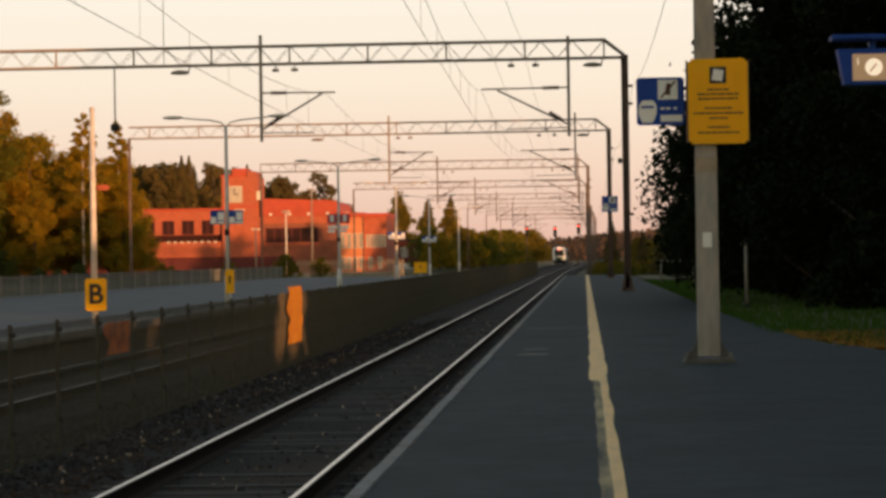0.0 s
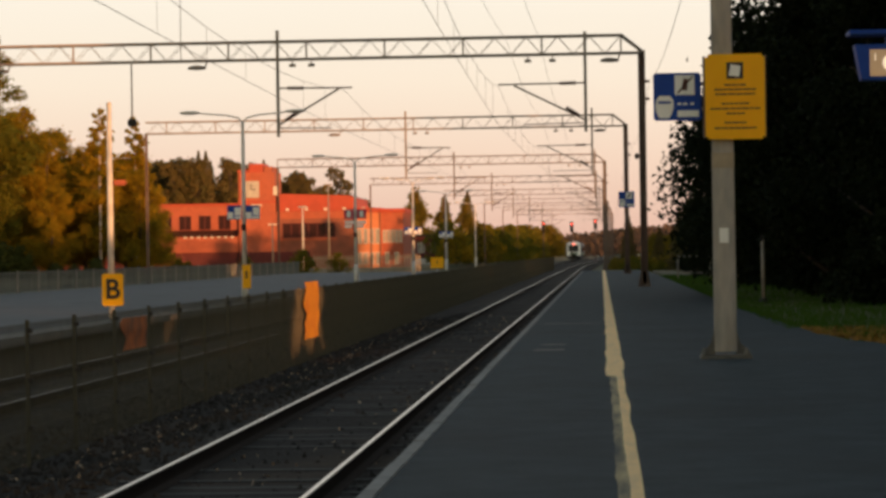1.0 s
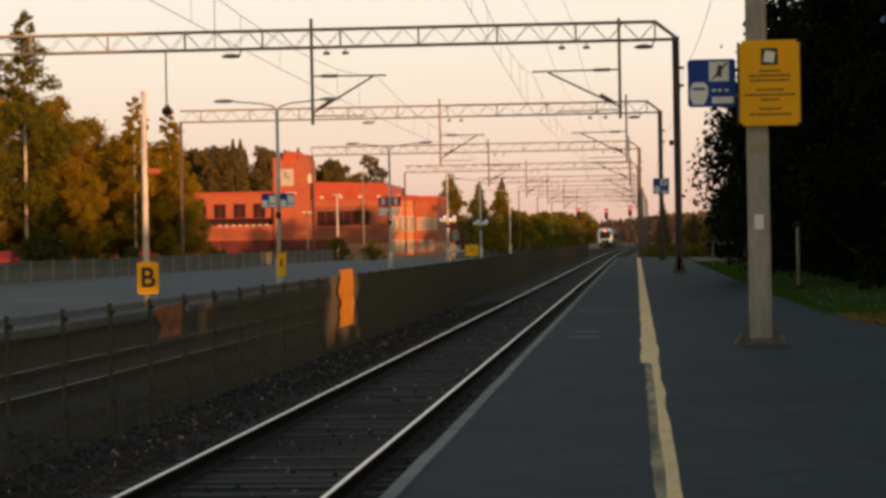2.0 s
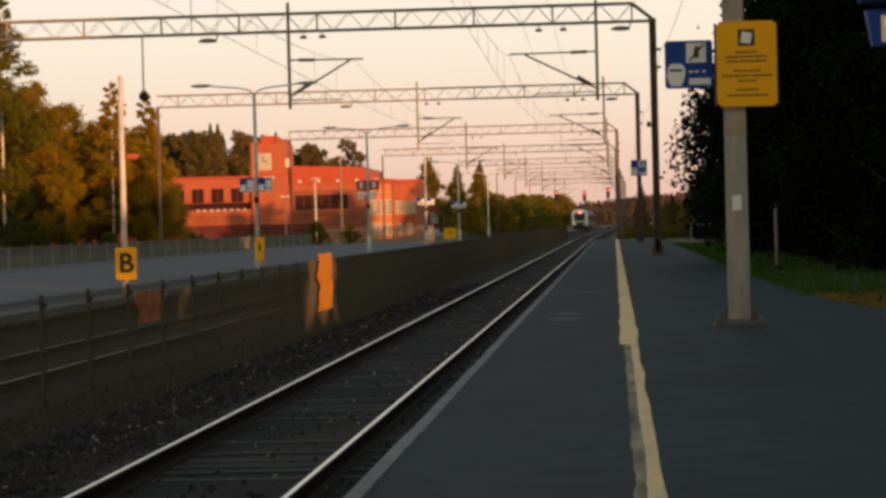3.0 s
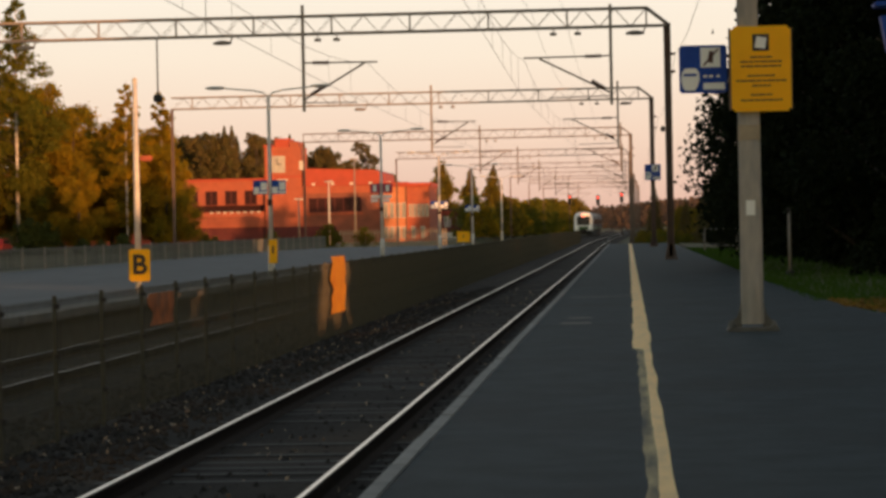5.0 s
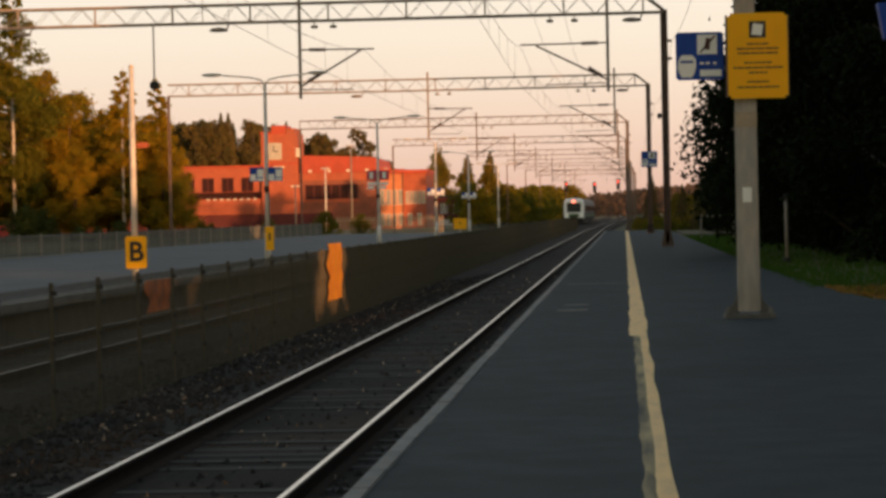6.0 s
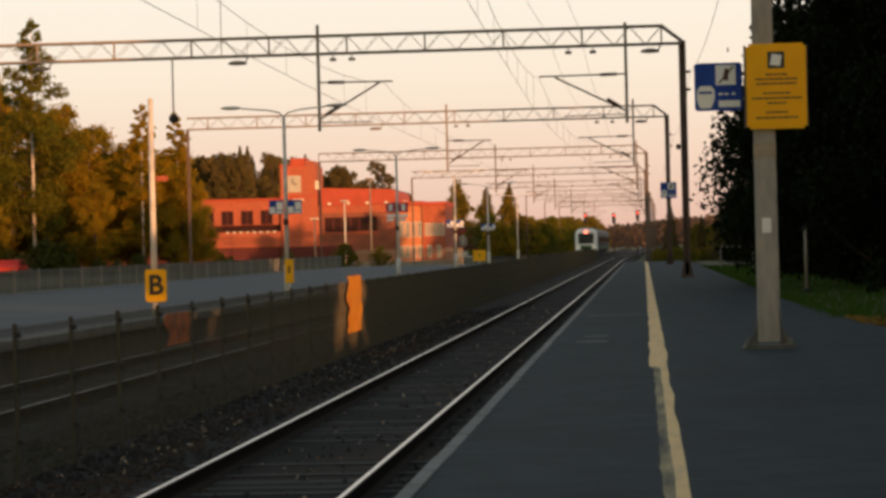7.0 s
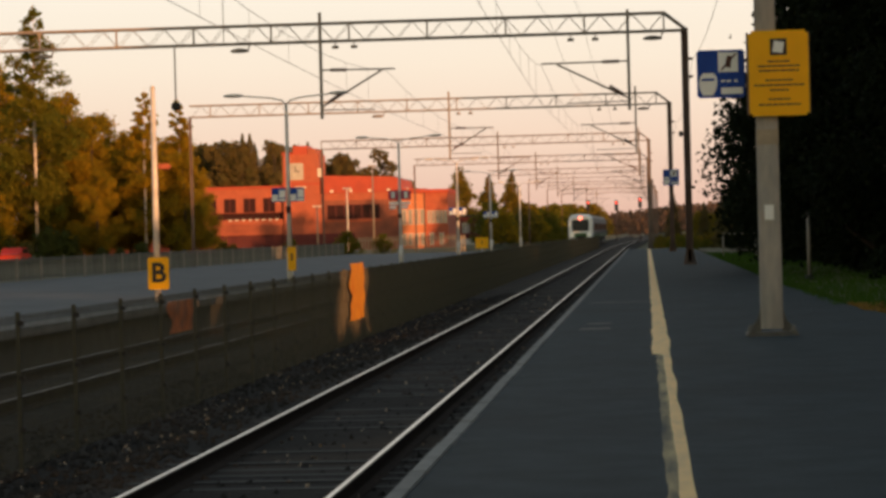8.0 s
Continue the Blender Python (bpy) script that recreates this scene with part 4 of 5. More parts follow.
        part("lamp_head", box(B(), -0.5, 0.5, -0.16, 0.16, hgt - 0.05, hgt + 0.13, 0.05), PALE if hgt < 9 else GALV, l)
    # pale picket fence by the street
    f = None
    for i in range(5):
        m = pose(-25.2 + i * 1.9, 236, -0.3)
        if f is None:
            f = thing("picket_fence", m, "pale picket fence section by the street", "fence", "street fence sections")
            for z in (0.45, 1.3):
                part("rail", box(B(), 0, 1.88, 0.02, 0.06, z, z + 0.06), OCHRE, f)
            pk = mesh_of("picket", box(B(), -0.045, 0.045, -0.02, 0.02, 0.05, 1.6, 0.01), OCHRE)
            for k in range(7):
                part("picket", pk, None, f).location = (0.13 + k * 0.27, 0, 0)
        else:
            copy_thing(f, m)
    # car shape added behind the railing in place of a red patch of sun
    for x, yy, mat, lab, turn in ((-50.9, 216, PATCHRED, "red", 90),):
        c = thing("car", (x, yy, -0.25, 0, 0, turn), "parked %s car half hidden behind the railing" % lab, "car", "parked cars")
        bm = slab(B(), [(-2.1, 0.35), (2.1, 0.35), (2.1, 0.85), (1.3, 0.95), (0.75, 1.42), (-1.1, 1.42), (-1.7, 0.95), (-2.1, 0.85)], -0.85, 0.85)
        bmesh.ops.bevel(bm, geom=bm.edges[:], offset=0.07, segments=2, affect="EDGES")
        part("body", bm, mat, c)
        part("side_window", slab(B(), [(-1.3, 0.98), (0.9, 0.98), (0.6, 1.33), (-1.0, 1.33)], -0.87, -0.855), GLASS, c)
        for wx in (-1.3, 1.3):
            wh = part("wheel", rod(B(), (wx, -0.88, 0.32), (wx, -0.66, 0.32), 0.32, seg=16), UNDER, c)
            part("rim", rod(B(), (wx, -0.90, 0.32), (wx, -0.882, 0.32), 0.19, seg=12), GALV, wh)


# ---- trees ----
RNG = np.random.RandomState(11)


def crown_leaves(tips, count, size, low, high, twig=0.34):
    """Leaves in small tufts that sit on the skin of each limb's bough, with gaps between the tufts."""
    c, s = [], []
    tot = sum(q[1] ** 2 for q in tips)
    for p, rad in tips:
        n = int(count * rad ** 2 / tot)
        tufts = max(4, int(15 * (0.5 + RNG.rand())))
        d = RNG.normal(size=(tufts, 3))
        d /= np.linalg.norm(d, axis=1)[:, None]
        d *= rad * RNG.uniform(0.35, 1.05, (tufts, 1)) ** 0.7
        d[:, 2] *= 0.85
        which = RNG.randint(0, tufts, n)
        r = rad * twig * RNG.uniform(0.6, 1.3, tufts)[which][:, None]
        q = RNG.normal(size=(n, 3)) * 0.55 * r
        q[:, 2] = q[:, 2] * 0.7 - 0.25 * np.abs(q[:, 0])
        c.append(d[which] + q + np.array(p))
        s.append(RNG.uniform(0.55, 1.25, n) * size)
    c, s = np.concatenate(c), np.concatenate(s)
    ok = (c[:, 2] < high) & (c[:, 2] > low)
    return c[ok], s[ok]


def broad_tree(name, height, width, base, leaf, bark, count, size, label, lobes=9, taper=1.6, lump=1.0, spire=0.11):
    """A tapered trunk with limbs and an uneven crown of leaf tufts."""
    t = thing(name, (0, 0, 0), label, "tree")
    bm = B()
    r = 0.018 * height
    rod(bm, (0, 0, -0.4), (0, 0, height * 0.5), r, r * 0.6, seg=8)
    rod(bm, (0, 0, height * 0.5), (0.1, 0, height * 0.95), r * 0.6, r * 0.12, seg=6)
    tips = []
    for k in range(lobes):
        a = k * 2.4 + RNG.uniform(-0.4, 0.4)
        z0 = height * (base + (0.85 - base) * (k + 0.5) / lobes)
        out = width * 0.5 * (1.0 - 0.80 * ((k + 0.5) / lobes) ** taper) * RNG.uniform(0.55, 0.95)
        p = Vector((math.cos(a) * out, math.sin(a) * out, z0 + height * RNG.uniform(0.04, 0.12)))
        rod(bm, (0, 0, z0 - height * 0.06), p, r * 0.35, r * 0.08, seg=5)
        tips.append((p, width * lump * RNG.uniform(0.18, 0.36) * (1.12 - 0.55 * k / lobes)))
    tips.append((Vector((0, 0, height * 0.92)), width * spire * lump))
    tips.append((Vector((0, 0, height * 0.68)), width * 0.28 * lump))
    tips.append((Vector((0, 0, height * (base + 0.15))), width * 0.30 * lump))
    part("trunk", bm, bark, t)
    c, s = crown_leaves(tips, count, size, 0.1, height)
    u = np.clip(c[:, 2] / height, 0, 1)
    a = np.arctan2(c[:, 1], c[:, 0])
    reach = width * 0.66 * (1 - 0.62 * u ** (taper + 0.6)) * (1 + 0.09 * np.sin(a * 3 + u * 9) + 0.06 * np.sin(a * 7 - u * 23))
    ok = np.hypot(c[:, 0], c[:, 1]) < reach * RNG.uniform(0.86, 1.04, len(c))
    c, s = c[ok], s[ok]
    part("crown", clump_mesh("crown", c, s, leaf, RNG), None, t)
    return t


def spired_birch(height, width, leaf, count, size, label, trunk=0.5):
    """A tall birch: a pale trunk showing low down, drooping twigs, a thin top."""
    t = thing("birch", (0, 0, 0), label, "tree")
    bm = rod(B(), (0, 0, -0.4), (0, 0, height * 0.55), 0.0075 * height, 0.005 * height, seg=9)
    rod(bm, (0, 0, height * 0.55), (0.15, 0, height * 0.99), 0.006 * height, 0.02, seg=6)
    tips = []
    limbs = B()
    n = 46
    for k in range(n):
        u = (k + 0.5) / n
        a = k * 2.4 + RNG.uniform(-0.5, 0.5)
        z0 = height * (0.16 + 0.80 * u)
        out = width * 0.5 * (1 - u) ** 0.75 * RNG.uniform(0.25, 1.12) * min(1, 0.55 + u * 1.6) + 0.15
        p = Vector((math.cos(a) * out, math.sin(a) * out, z0 + out * 0.25))
        rod(limbs, (0, 0, z0 - out * 0.3), p, 0.035 * (1.2 - u), 0.01, seg=4)
        rad = width * (0.155 - 0.115 * u) * RNG.uniform(0.7, 1.3)
        if not (p.y < -0.2 and abs(p.x) < 0.9 and u < trunk):
            tips.append((p, rad))
            tips.append((p * 0.6 + Vector((0, 0, z0 * 0.4)), rad * 0.8))
    part("trunk", bm, BIRCH, t, "pale birch trunk")
    tagged(part("limb", limbs, BARK, t), kind="stuff")
    c, s = crown_leaves(tips, count, size, 0.8, height * 1.01, twig=0.42)
    part("crown", clump_mesh("crown", c, s, leaf, RNG), None, t)
    return t


def conifer(name, height, width, leaf, count, size, label, base=0.12, lean=0.0):
    t = thing(name, (0, 0, 0), label, "tree")
    part("trunk", rod(B(), (0, 0, -0.4), (0, 0, height * 0.97), 0.014 * height, 0.02, seg=7), BARK, t)
    u = RNG.uniform(0, 1, count) ** 1.35
    z = height * (base + (1 - base) * u)
    tier = np.sin(z * (9.0 / height) * 6.28) * 0.18
    r = width * 0.5 * (1 - u) ** 0.85 * RNG.uniform(0.25, 1.0, count) ** 0.6 * (1 + tier) * (1 + 0.25 * RNG.normal(size=count) * 0.5) + 0.05
    a = RNG.uniform(0, 6.283, count)
    r *= 1 + 0.22 * np.sin(a * 5 + np.floor(u * 12) * 1.7)
    c = np.stack([np.cos(a) * r, np.sin(a) * r, z - r * 0.22], axis=1)
    part("crown", clump_mesh("crown", c, RNG.uniform(0.6, 1.3, count) * size * (1.15 - 0.6 * u), leaf, RNG, flat=0.3), None, t)
    return t


def place(proto, x, y, z=-0.2, s=1.0, turn=0.0, sx=None):
    """Sets the first tree itself, then copies of it; a copy keeps the first one's size, so it is given the ratio."""
    sx = sx or s
    if proto.get("height"):
        return copy_thing(proto, pose(x, y, z, 0, 0, turn) @ Matrix.Diagonal((sx / proto["breadth"], sx / proto["breadth"], s / proto["height"], 1)))
    proto["height"], proto["breadth"] = s, sx
    proto.matrix_basis = pose(x, y, z, 0, 0, turn) @ Matrix.Diagonal((sx, sx, s, 1))
    return proto


def build_trees():
    r = random.Random(5)
    # autumn trees beyond the island platform
    mixed = broad_tree("autumn_tree", 12.5, 8.0, 0.05, LEAF_GREEN, BARK, 30000, 0.125, "leafy tree turning from green to yellow", lobes=12, taper=1.2)
    aut = [mixed] + [broad_tree("autumn_tree", 13.5, 9.0, 0.10, LEAF_AUTUMN, BARK, 32000, 0.125, "broad tree with yellowing autumn leaves in low sun") for _ in range(3)]
    birch = spired_birch(22.8, 10.0, LEAF_GREEN, 46000, 0.125, "tall birch with a pale trunk and thinning leaves")
    slim = spired_birch(15.4, 5.8, LEAF_AUTUMN, 25000, 0.12, "slender birch with yellow leaves and a pale trunk", trunk=0.3)
    place(birch, -52.7, 232, s=1.0)
    place(slim, -43.9, 236, s=0.99)
    place(slim, -41.4, 240, s=0.95, turn=120)
    for i, (x, y, s) in enumerate([(-59.5, 246, 1.36), (-52.2, 243, 1.17), (-49.4, 240, 0.99), (-46.8, 244, 0.90), (-62, 240, 1.2), (-66, 246, 1.25), (-51, 254, 0.9), (-44.5, 252, 0.86), (-42.4, 243, 0.80), (-40.9, 239, 0.70), (-56, 256, 1.25), (-60.5, 232, 0.8), (-56.8, 229, 0.62), (-47.6, 233, 0.6), (-71, 250, 1.25), (-76, 240, 1.2)]):
        place(mixed if x < -55 and i % 3 else aut[1 + i % 3], x, y, s=s, turn=r.uniform(0, 360))
    # conifer wood behind the building
    con = [conifer("spruce", 19.5, 6.0, NEEDLE, 5200, 0.27, "dark spruce in the wood behind the building") for _ in range(2)]
    pine = broad_tree("pine", 19, 8.0, 0.40, NEEDLE, BARK, 7500, 0.25, "tall pine in the wood behind the building", lobes=8)
    for i in range(150):
        x = -114 + i * 0.414 + r.uniform(-1.2, 1.2)
        hs = 1.06 if x < -66 else 0.93 if x < -58 else 0.93 - 0.03 * (x + 58)
        place((con + [pine])[r.choice((0, 1, 2, 2, 2, 2, 2, 2))], x, r.uniform(490, 545), s=hs * r.uniform(0.88, 1.04), turn=r.uniform(0, 360))
    place(pine, -48.3, 500, s=0.95, sx=1.1)
    place(pine, -43.4, 505, s=0.64)
    # trees farther along the left side of the line
    gt = broad_tree("tree", 12, 7, 0.08, LEAF_OLIVE, BARK, 7000, 0.23, "leafy olive-green tree beside the line")
    far = broad_tree("tree", 7, 7, 0.05, LEAF_GREEN, BARK, 3000, 0.27, "bushy green tree along the embankment")
    fau = broad_tree("tree", 7, 7, 0.05, LEAF_OLIVE, BARK, 3000, 0.27, "bushy olive-green tree along the embankment")
    fyel = broad_tree("tree", 7, 7, 0.05, LEAF_AUTUMN, BARK, 3000, 0.27, "bushy yellowing tree along the embankment")
    for x, y, s, sx in ((-30.0, 440, 1.08, 0.84), (-30.9, 452, 0.98, 0.76), (-25.9, 446, 0.93, 0.56), (-22.3, 448, 0.92, 0.62)):
        place(gt, x, y, s=s, sx=sx, turn=r.uniform(0, 360))
    place(con[0], -22.2, 452, s=0.61, sx=0.95)
    place(con[1], -26.0, 452, s=0.59, sx=0.75)
    for i in range(44):
        y = 398 + i * 10
        x = -17.5 + shift(y) - r.uniform(0, 7) 
        place(r.choice((far, far, far, fau, fau, fyel)), x, y, s=r.uniform(0.65, 1.0) * (1.0 + max(0, y - 480) * 0.0012), turn=r.uniform(0, 360))
    # bushes at the railing and right beyond the platform
    for x, y, s in ((-24.6, 222, 0.30), (-23.0, 236, 0.26), (-30, 228, 0.22), (-37, 236, 0.2), (-33, 215, 0.18)):
        place(far, x, y, s=s)
    for i in range(26):
        y = 196 + i * 9
        place(r.choice((far, fau)), 5.5 + shift(y) + r.uniform(0, 3) + max(0, (y - 260) * 0.012), y, s=r.uniform(0.28, 0.5) + (0.1 if i > 10 else 0), turn=r.uniform(0, 360))
    # far wooded ridge; haze and evening red are mixed into the leaf colour
    n = 42000
    rs = np.random.RandomState(2)
    y = rs.uniform(900, 1700, n)
    x = rs.uniform(-170, 110, n) * y / 1000
    top = (7 + 0.0055 * (y - 900)) * (1 + 0.25 * np.sin(x * 0.05) + 0.2 * rs.rand(n))
    z = rs.uniform(0, 1, n) * top
    me = clump_mesh("far_wood", np.stack([x, y, z], 1), rs.uniform(0.6, 1.35, n), leaf_material("hazed_leaves", (0.06, 0.05, 0.036), (0.125, 0.08, 0.06)), rs)
    tagged(new("far_wood", me), "hazy wooded ridge in evening light far down the line", "wood", "", "stuff")
    # dark trees beside the platform, and unseen trees added out of view to cast shade
    dk = [broad_tree("park_tree", 13, 6.8, 0.03, LEAF_SHADED, BARK, 85000, 0.075, "dense dark tree in shade beside the platform", lobes=14) for _ in range(2)]
    shade_tree = broad_tree("park_tree", 13, 8.0, 0.03, LEAF_SHADED, BARK, 6000, 0.34, "unseen dark tree added beside the line to cast shade", lobes=14)
    bush = broad_tree("bush", 3.2, 3.4, 0.02, LEAF_SHADED, BARK, 5000, 0.12, "dark shaded bush at the edge of the grass", lobes=8)
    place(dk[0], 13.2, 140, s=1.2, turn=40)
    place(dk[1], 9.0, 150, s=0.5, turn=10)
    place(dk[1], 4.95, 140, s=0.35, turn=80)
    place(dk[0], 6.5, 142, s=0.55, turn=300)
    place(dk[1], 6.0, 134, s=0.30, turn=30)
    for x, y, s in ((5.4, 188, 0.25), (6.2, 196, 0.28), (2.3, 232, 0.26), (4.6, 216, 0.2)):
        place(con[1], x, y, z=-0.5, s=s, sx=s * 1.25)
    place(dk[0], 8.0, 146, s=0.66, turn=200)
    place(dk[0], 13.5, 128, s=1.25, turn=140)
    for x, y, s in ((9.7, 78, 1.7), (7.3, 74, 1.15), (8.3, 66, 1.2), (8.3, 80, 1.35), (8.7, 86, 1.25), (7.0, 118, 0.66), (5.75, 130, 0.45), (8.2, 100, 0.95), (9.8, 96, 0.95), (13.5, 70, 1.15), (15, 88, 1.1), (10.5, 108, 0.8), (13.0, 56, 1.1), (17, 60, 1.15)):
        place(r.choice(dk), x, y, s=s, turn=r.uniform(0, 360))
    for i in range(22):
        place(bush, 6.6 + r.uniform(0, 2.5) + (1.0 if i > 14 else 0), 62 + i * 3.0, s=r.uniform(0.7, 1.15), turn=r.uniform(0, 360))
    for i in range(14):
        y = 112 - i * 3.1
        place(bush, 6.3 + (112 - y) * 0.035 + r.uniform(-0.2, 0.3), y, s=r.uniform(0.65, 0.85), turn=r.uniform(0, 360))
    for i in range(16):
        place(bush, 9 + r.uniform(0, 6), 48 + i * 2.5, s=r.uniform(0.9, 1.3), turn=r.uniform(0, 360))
    # shrubs added in dark green to stand in for shade low under the crowns
    shrub = broad_tree("bush", 3.2, 3.4, 0.02, LEAF_SHRUB, BARK, 5000, 0.11, "dark green shrub added for the shade under the autumn trees", lobes=8)
    for i in range(17):
        x = -66 + i * 1.45 + r.uniform(-0.4, 0.4)
        if not -49.2 < x < -46.2:
            place(shrub, x, r.uniform(226, 232), z=-0.3, s=r.uniform(0.55, 1.0) * (0.6 if x > -49 else 1.1), turn=r.uniform(0, 360))
    # unseen trees shade the platform; a gap left between them lets a streak of sun in
    q = random.Random(4)
    for y0 in range(-30, 96, 6):
        for x0 in (14, 20, 27):
            x, y, s, turn = x0 + q.uniform(-2, 2), y0 + q.uniform(-2.5, 2.5), q.uniform(0.95, 1.2), q.uniform(0, 360)
            if abs((x + 6.0) * 0.819 + (y - 55.2) * 0.574 - 0.8) > 5.2:
                place(shade_tree, x, y, s=s, turn=turn)
    # three more unseen trees narrow the streak to the orange sheet
    place(shade_tree, 20.0, 29.1, s=1.0, turn=75)
    place(dk[0], 17.0, 31.8, s=1.0, turn=20)
    place(dk[1], 17.0, 13.2, s=1.0, turn=160)
    # unseen low bushes added to keep the streak off the ground
    for i in range(14):
        place(bush, 13.5 + r.uniform(-0.3, 0.3), 2 + i * 3.0, z=-0.1, s=0.85, turn=r.uniform(0, 360))
    # unseen row; heights and the gap set where shade falls on line and building
    for i in range(125):
        y = 122 + i * 4.8
        s = 1.15 if y < 168 else 0.66 if y < 246 or y > 290 else 1.03
        if y > 305:
            s = 0.86 if y > 370 else 0.95
        if 268 < y < 278:
            continue
        place(shade_tree, 18.5 + r.uniform(-1.5, 2) + max(0, y - 320) * 0.03, y, s=s * r.uniform(0.93, 1.07), turn=r.uniform(0, 360))
    # weeds beyond the end of the platform
    for i in range(34):
        place(r.choice((far, fau)), r.uniform(0.9, 5.0), 189 + i * 1.6, z=-0.75, s=r.uniform(0.14, 0.24), turn=r.uniform(0, 360))


def build_grass():
    rs = np.random.RandomState(8)
    n = 26000
    y = 36 + 110 * rs.rand(n) ** 1.4
    x = 3.05 + rs.rand(n) ** 1.3 * 5
    edge = np.where(y < 45, 3.3 + (45 - y) * 0.10, 3.05)
    ok = x > edge
    x, y = x[ok], y[ok]
    h = rs.uniform(0.05, 0.16, len(x))
    a = rs.uniform(0, 6.28, len(x))
    w = 0.012 + 0.01 * rs.rand(len(x))
    verts, faces = [], []
    for i in range(len(x)):
        k = len(verts)
        dx, dy = math.cos(a[i]) * w[i], math.sin(a[i]) * w[i]
        verts += [(x[i] - dx, y[i] - dy, -0.1), (x[i] + dx, y[i] + dy, -0.1), (x[i] + dy * 2, y[i] + dx * 2, -0.06 + h[i])]
        faces.append((k, k + 1, k + 2))
    me = bpy.data.meshes.new("grass")
    me.from_pydata(verts, [], faces)
    me.materials.append(leaf_material("grass_blades", (0.026, 0.090, 0.006), (0.065, 0.105, 0.010)))
    tagged(new("grass", me), "short green grass with fallen leaves beside the platform", "grass", "", "stuff")


def build_leaf_litter():
    rs = np.random.RandomState(31)
    n = 2600
    y = 36.5 + rs.rand(n) ** 1.5 * 9
    x = 3.3 + np.maximum(0, 42 - y) * 0.12 + rs.rand(n) ** 1.6 * 3.5
    me = clump_mesh("leaf_litter", np.stack([x, y, np.full(n, 0.012)], 1), rs.uniform(0.02, 0.045, n), leaf_material("litter_leaf", (0.14, 0.07, 0.012), (0.30, 0.18, 0.03), through_light=0.0), rs)
    tagged(new("leaf_litter", me), "yellow fallen leaves along the edge of the grass", "leaves", "", "stuff")


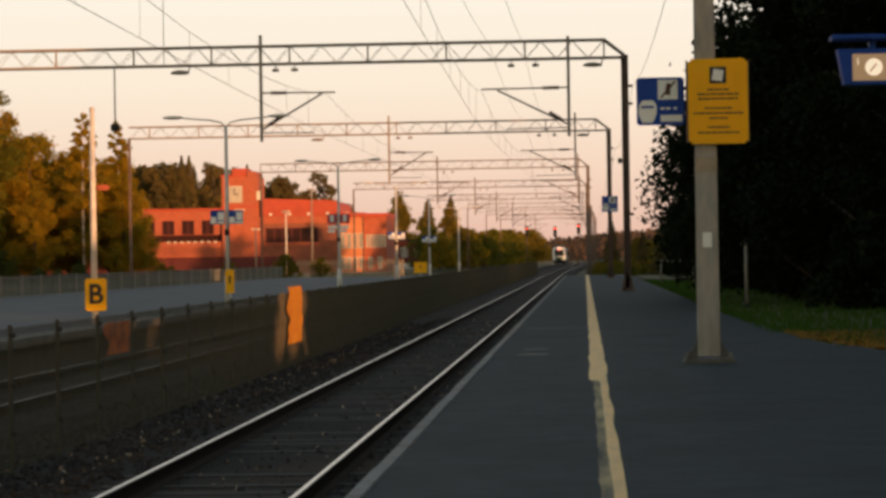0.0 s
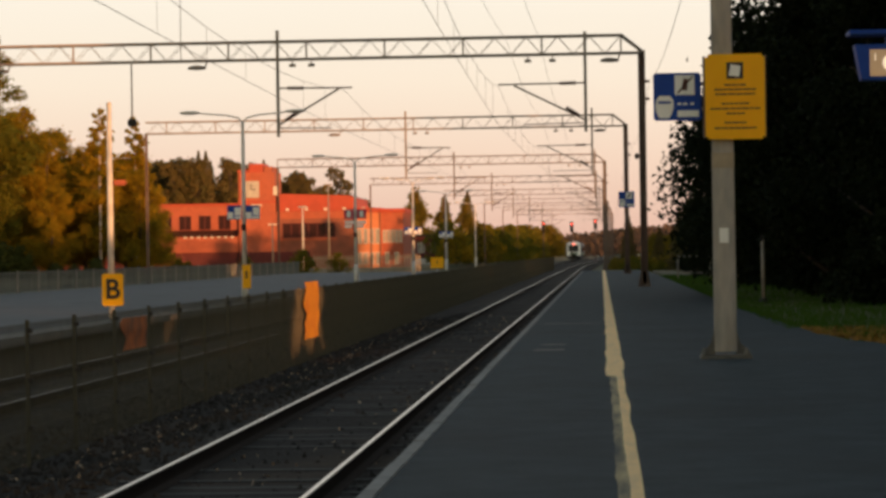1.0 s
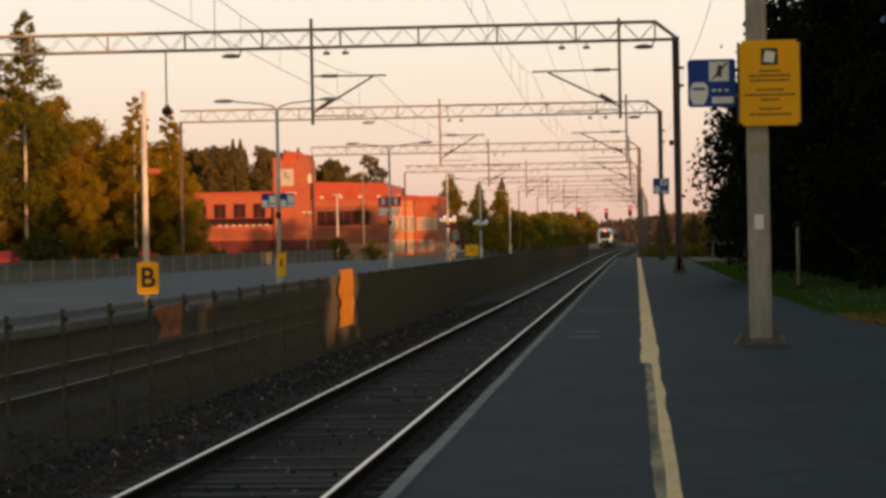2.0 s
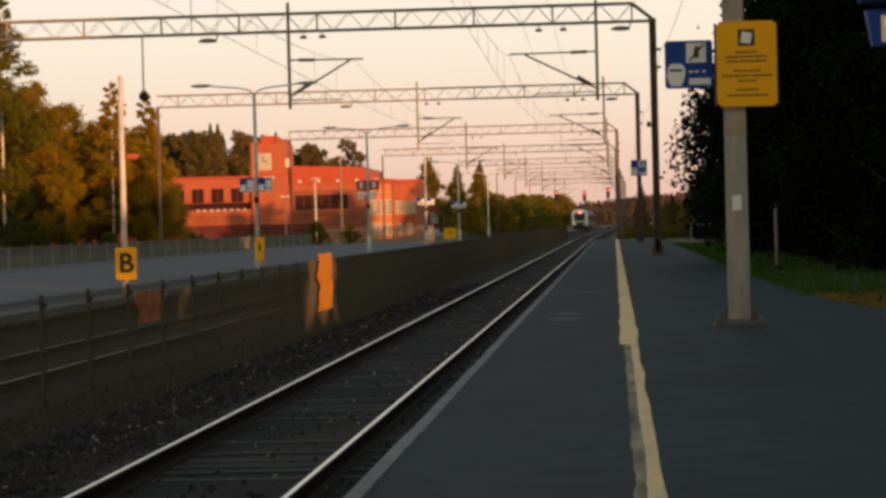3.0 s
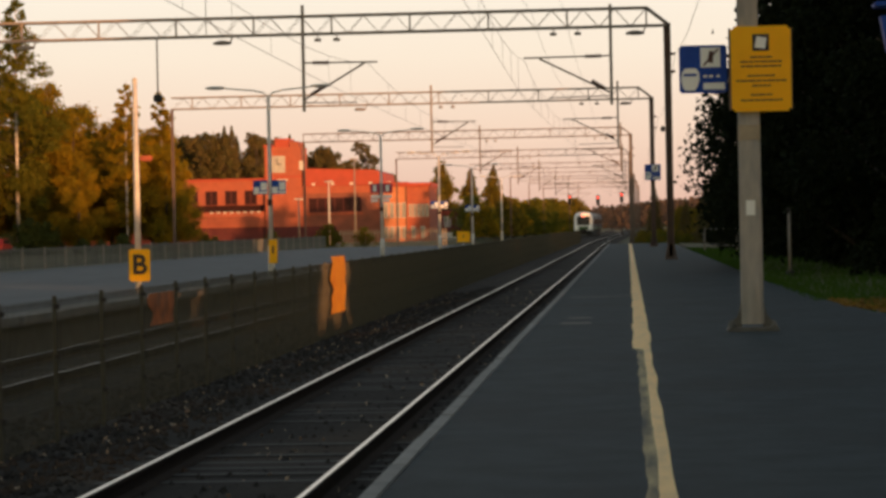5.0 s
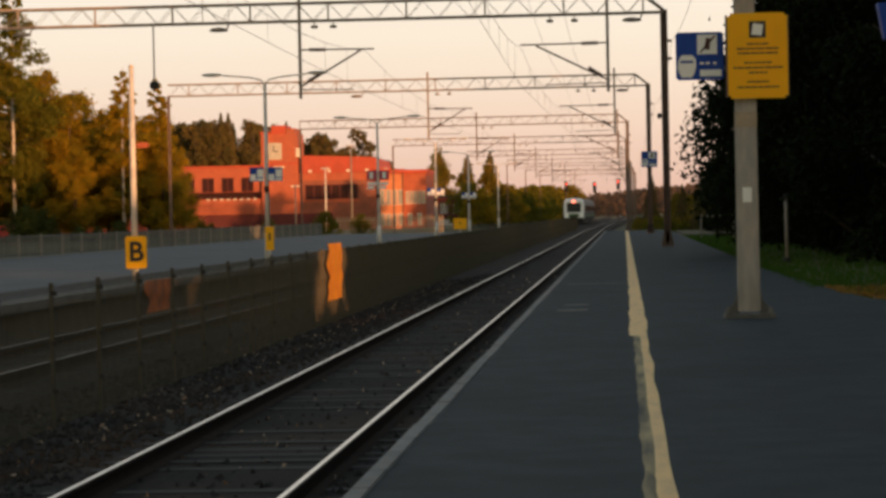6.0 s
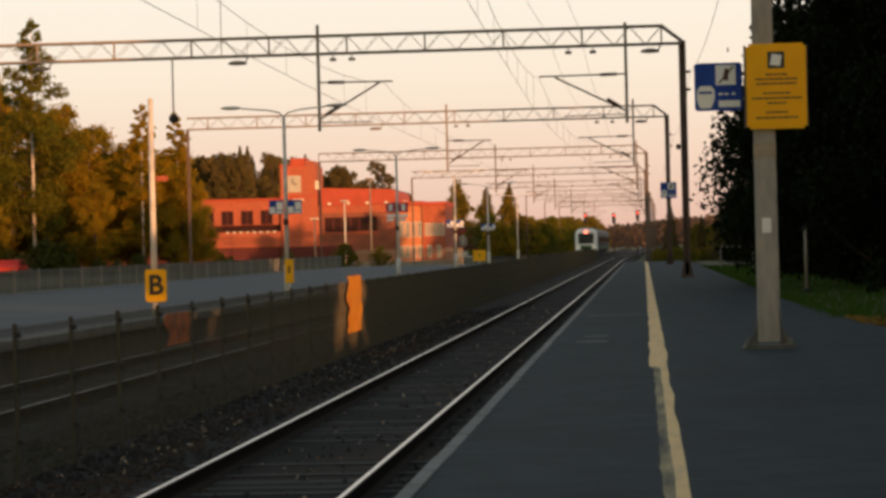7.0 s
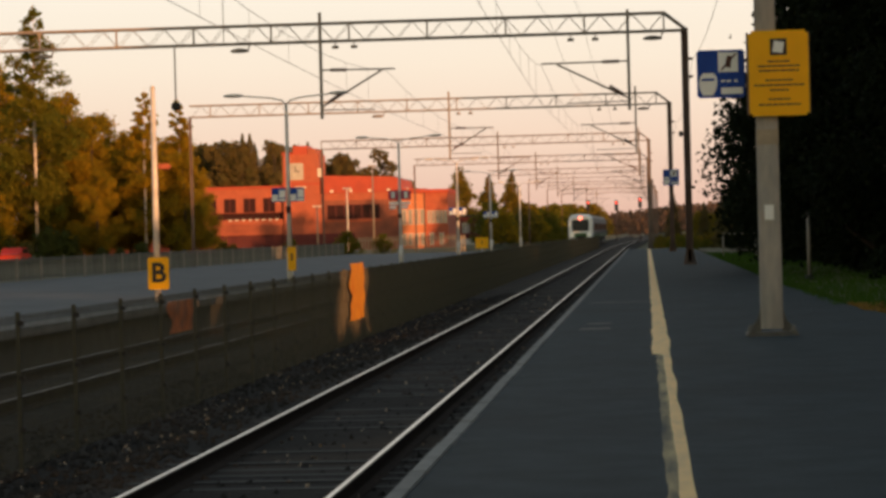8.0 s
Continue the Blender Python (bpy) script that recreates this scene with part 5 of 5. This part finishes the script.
# ---- train ----
def build_train():
    t = thing("train", (0, 0, 0), "white and grey commuter train with a dark windscreen and red lamps", "train")
    W = 1.6

    def shell(y0, y1, mat, name):
        prof = [(-W, 0.95), (W, 0.95), (W, 2.9), (W - 0.12, 3.55), (W - 0.5, 3.95), (0.5, 4.08), (-0.5, 4.08), (-W + 0.5, 3.95), (-W + 0.12, 3.55), (-W, 2.9)]
        return part(name, slab(B(), prof, y0, y1), mat, t)
    # nose
    bm = B()
    prof0 = [(-1.45, 1.0), (1.45, 1.0), (1.5, 2.7), (1.38, 3.4), (1.0, 3.78), (0, 3.9), (-1.0, 3.78), (-1.38, 3.4), (-1.5, 2.7)]
    prof1 = [(-1.6, 0.8), (1.6, 0.8), (1.6, 2.9), (1.5, 3.55), (1.1, 3.95), (0, 4.08), (-1.1, 3.95), (-1.5, 3.55), (-1.6, 2.9)]
    a = [bm.verts.new((x, (z - 1.0) * 0.1, z)) for x, z in prof0]
    b = [bm.verts.new((x, 1.6, z)) for x, z in prof1]
    bm.faces.new(a)
    bm.faces.new(b[::-1])
    for i in range(len(a)):
        j = (i + 1) % len(a)
        bm.faces.new((a[i], b[i], b[j], a[j]))
    nose = part("nose", bm, TRAINW, t, "white driving cab")
    bm = B()
    bm.faces.new([bm.verts.new((x, (z - 1.0) * 0.1 - 0.03, z)) for x, z in ((-1.05, 1.85), (1.05, 1.85), (1.12, 3.1), (0.95, 3.35), (-0.95, 3.35), (-1.12, 3.1))])
    part("windscreen", bm, SCREENBLACK, nose, "dark windscreen")
    part("roof_lamp", rod(B(), (0, 0.14, 3.5), (0, 0.26, 3.5), 0.24, seg=12), TRAINLAMP, nose, "glowing red lamp")
    for s in (-1, 1):
        part("headlamp", rod(B(), (s * 1.15, -0.06, 1.35), (s * 1.15, 0.05, 1.35), 0.17, seg=12), HEADLAMP, nose)
    part("bumper_panel", slab(B(), [(-0.85, 1.05), (0.85, 1.05), (0.75, 1.62), (-0.75, 1.62)], -0.05, 0.02), TRAINGREEN, nose, "dark green lower front panel")
    for s in (-1, 1):
        part("wiper", box(B(), s * 0.45 - 0.025, s * 0.45 + 0.025, 0.03, 0.06, 1.9, 2.6), UNDER, nose)
    part("coupler", box(B(), -0.55, 0.55, -0.2, 0.1, 0.7, 1.24, 0.08), UNDER, nose)
    part("plough", slab(B(), [(-1.3, 0.3), (1.3, 0.3), (1.45, 0.85), (-1.45, 0.85)], 0.2, 0.5), UNDER, nose)
    y = 1.6
    for k in range(3):
        y1 = y + (24.4 if k == 0 else 25.6)
        car = shell(y, y1, TRAING, "car_body")
        part("underframe", box(B(), -1.35, 1.35, y + 0.6, y1 - 0.6, 0.35, 0.95), UNDER, car)
        for s in (-1, 1):
            for q in range(9):
                yy = y + 2.2 + q * 2.5
                part("window", box(B(), s * 1.6 - 0.015, s * 1.6 + 0.015, yy, yy + 1.6, 2.0, 2.85), GLASS, car)
            part("stripe", box(B(), s * 1.6 - 0.012, s * 1.6 + 0.012, y + 0.3, y1 - 0.3, 1.1, 1.45), TRAINGREEN, car)
        for by in (y + 3.2, y1 - 3.2):
            bg = part("bogie", box(B(), -1.1, 1.1, by - 1.6, by + 1.6, 0.35, 0.7, 0.05), UNDER, t)
            for wy in (by - 1.15, by + 1.15):
                for s in (-1, 1):
                    part("wheel", rod(B(), (s * 0.72, wy, 0.43), (s * 0.85, wy, 0.43), 0.43, seg=18), UNDER, bg)
        y = y1 + 0.6
    return t


def build_all():
    build_ground()
    build_sky_backdrop()
    build_platforms()
    build_sign_pole()
    build_display()
    build_gantry(100.0, -26.5, 1.57, [(-0.5, -3.2, False), (-11.85, 2.75, True)], RUSTPOST, lamps=(0.40, -14.9, -22.3), extra=-17.3)
    # from the third gantry on, the steel colour is darkened to look shaded
    for y, right, left in ((158.0, 1.50, -26.6), (222.0, 0.36, -26.5), (282.0, 0.3, -24), (342.0, 0.3, -20), (402.0, 0.3, -18), (462, 0.3, -18), (522, 0.3, -18)):
        build_gantry(y, left, right, [(-0.45, -3.2, True), (-11.95 if y == 222.0 else -11.3, 2.6, True)], RUSTPOST if y < 200 else SHADED_STEEL, beam=None if y < 200 else SHADED_STEEL, base=0.0 if y < 190 else -0.6, lamps=(0.0, -15.5) if y < 200 else ())
    s = thing("platform_sign", (1.50, 157.8, 3.85), "small blue platform sign with white marks on a gantry post", "sign", "blue platform signs")
    blue_sign_parts(s, 0.46, 0.92)
    build_wires()
    build_lamp_posts()
    build_small_posts()
    build_red_building()
    build_trees()
    build_grass()
    build_leaf_litter()
    build_track_fence()
    build_platform_railing()
    build_tracks()
    build_fallen_leaves()
    return build_train()


train = build_all()


def motions():
    rows = []
    for k in range(17):
        t = k * 0.5
        y = 640 - 36.5 * t
        x = -8.75 + shift(y)
        slope = math.degrees(math.atan2(shift(y + 40) - shift(y), 40))
        rows.append((t, pose(x, y, -0.53, 0, 0, -slope)))
    walk(train, rows)


motions()
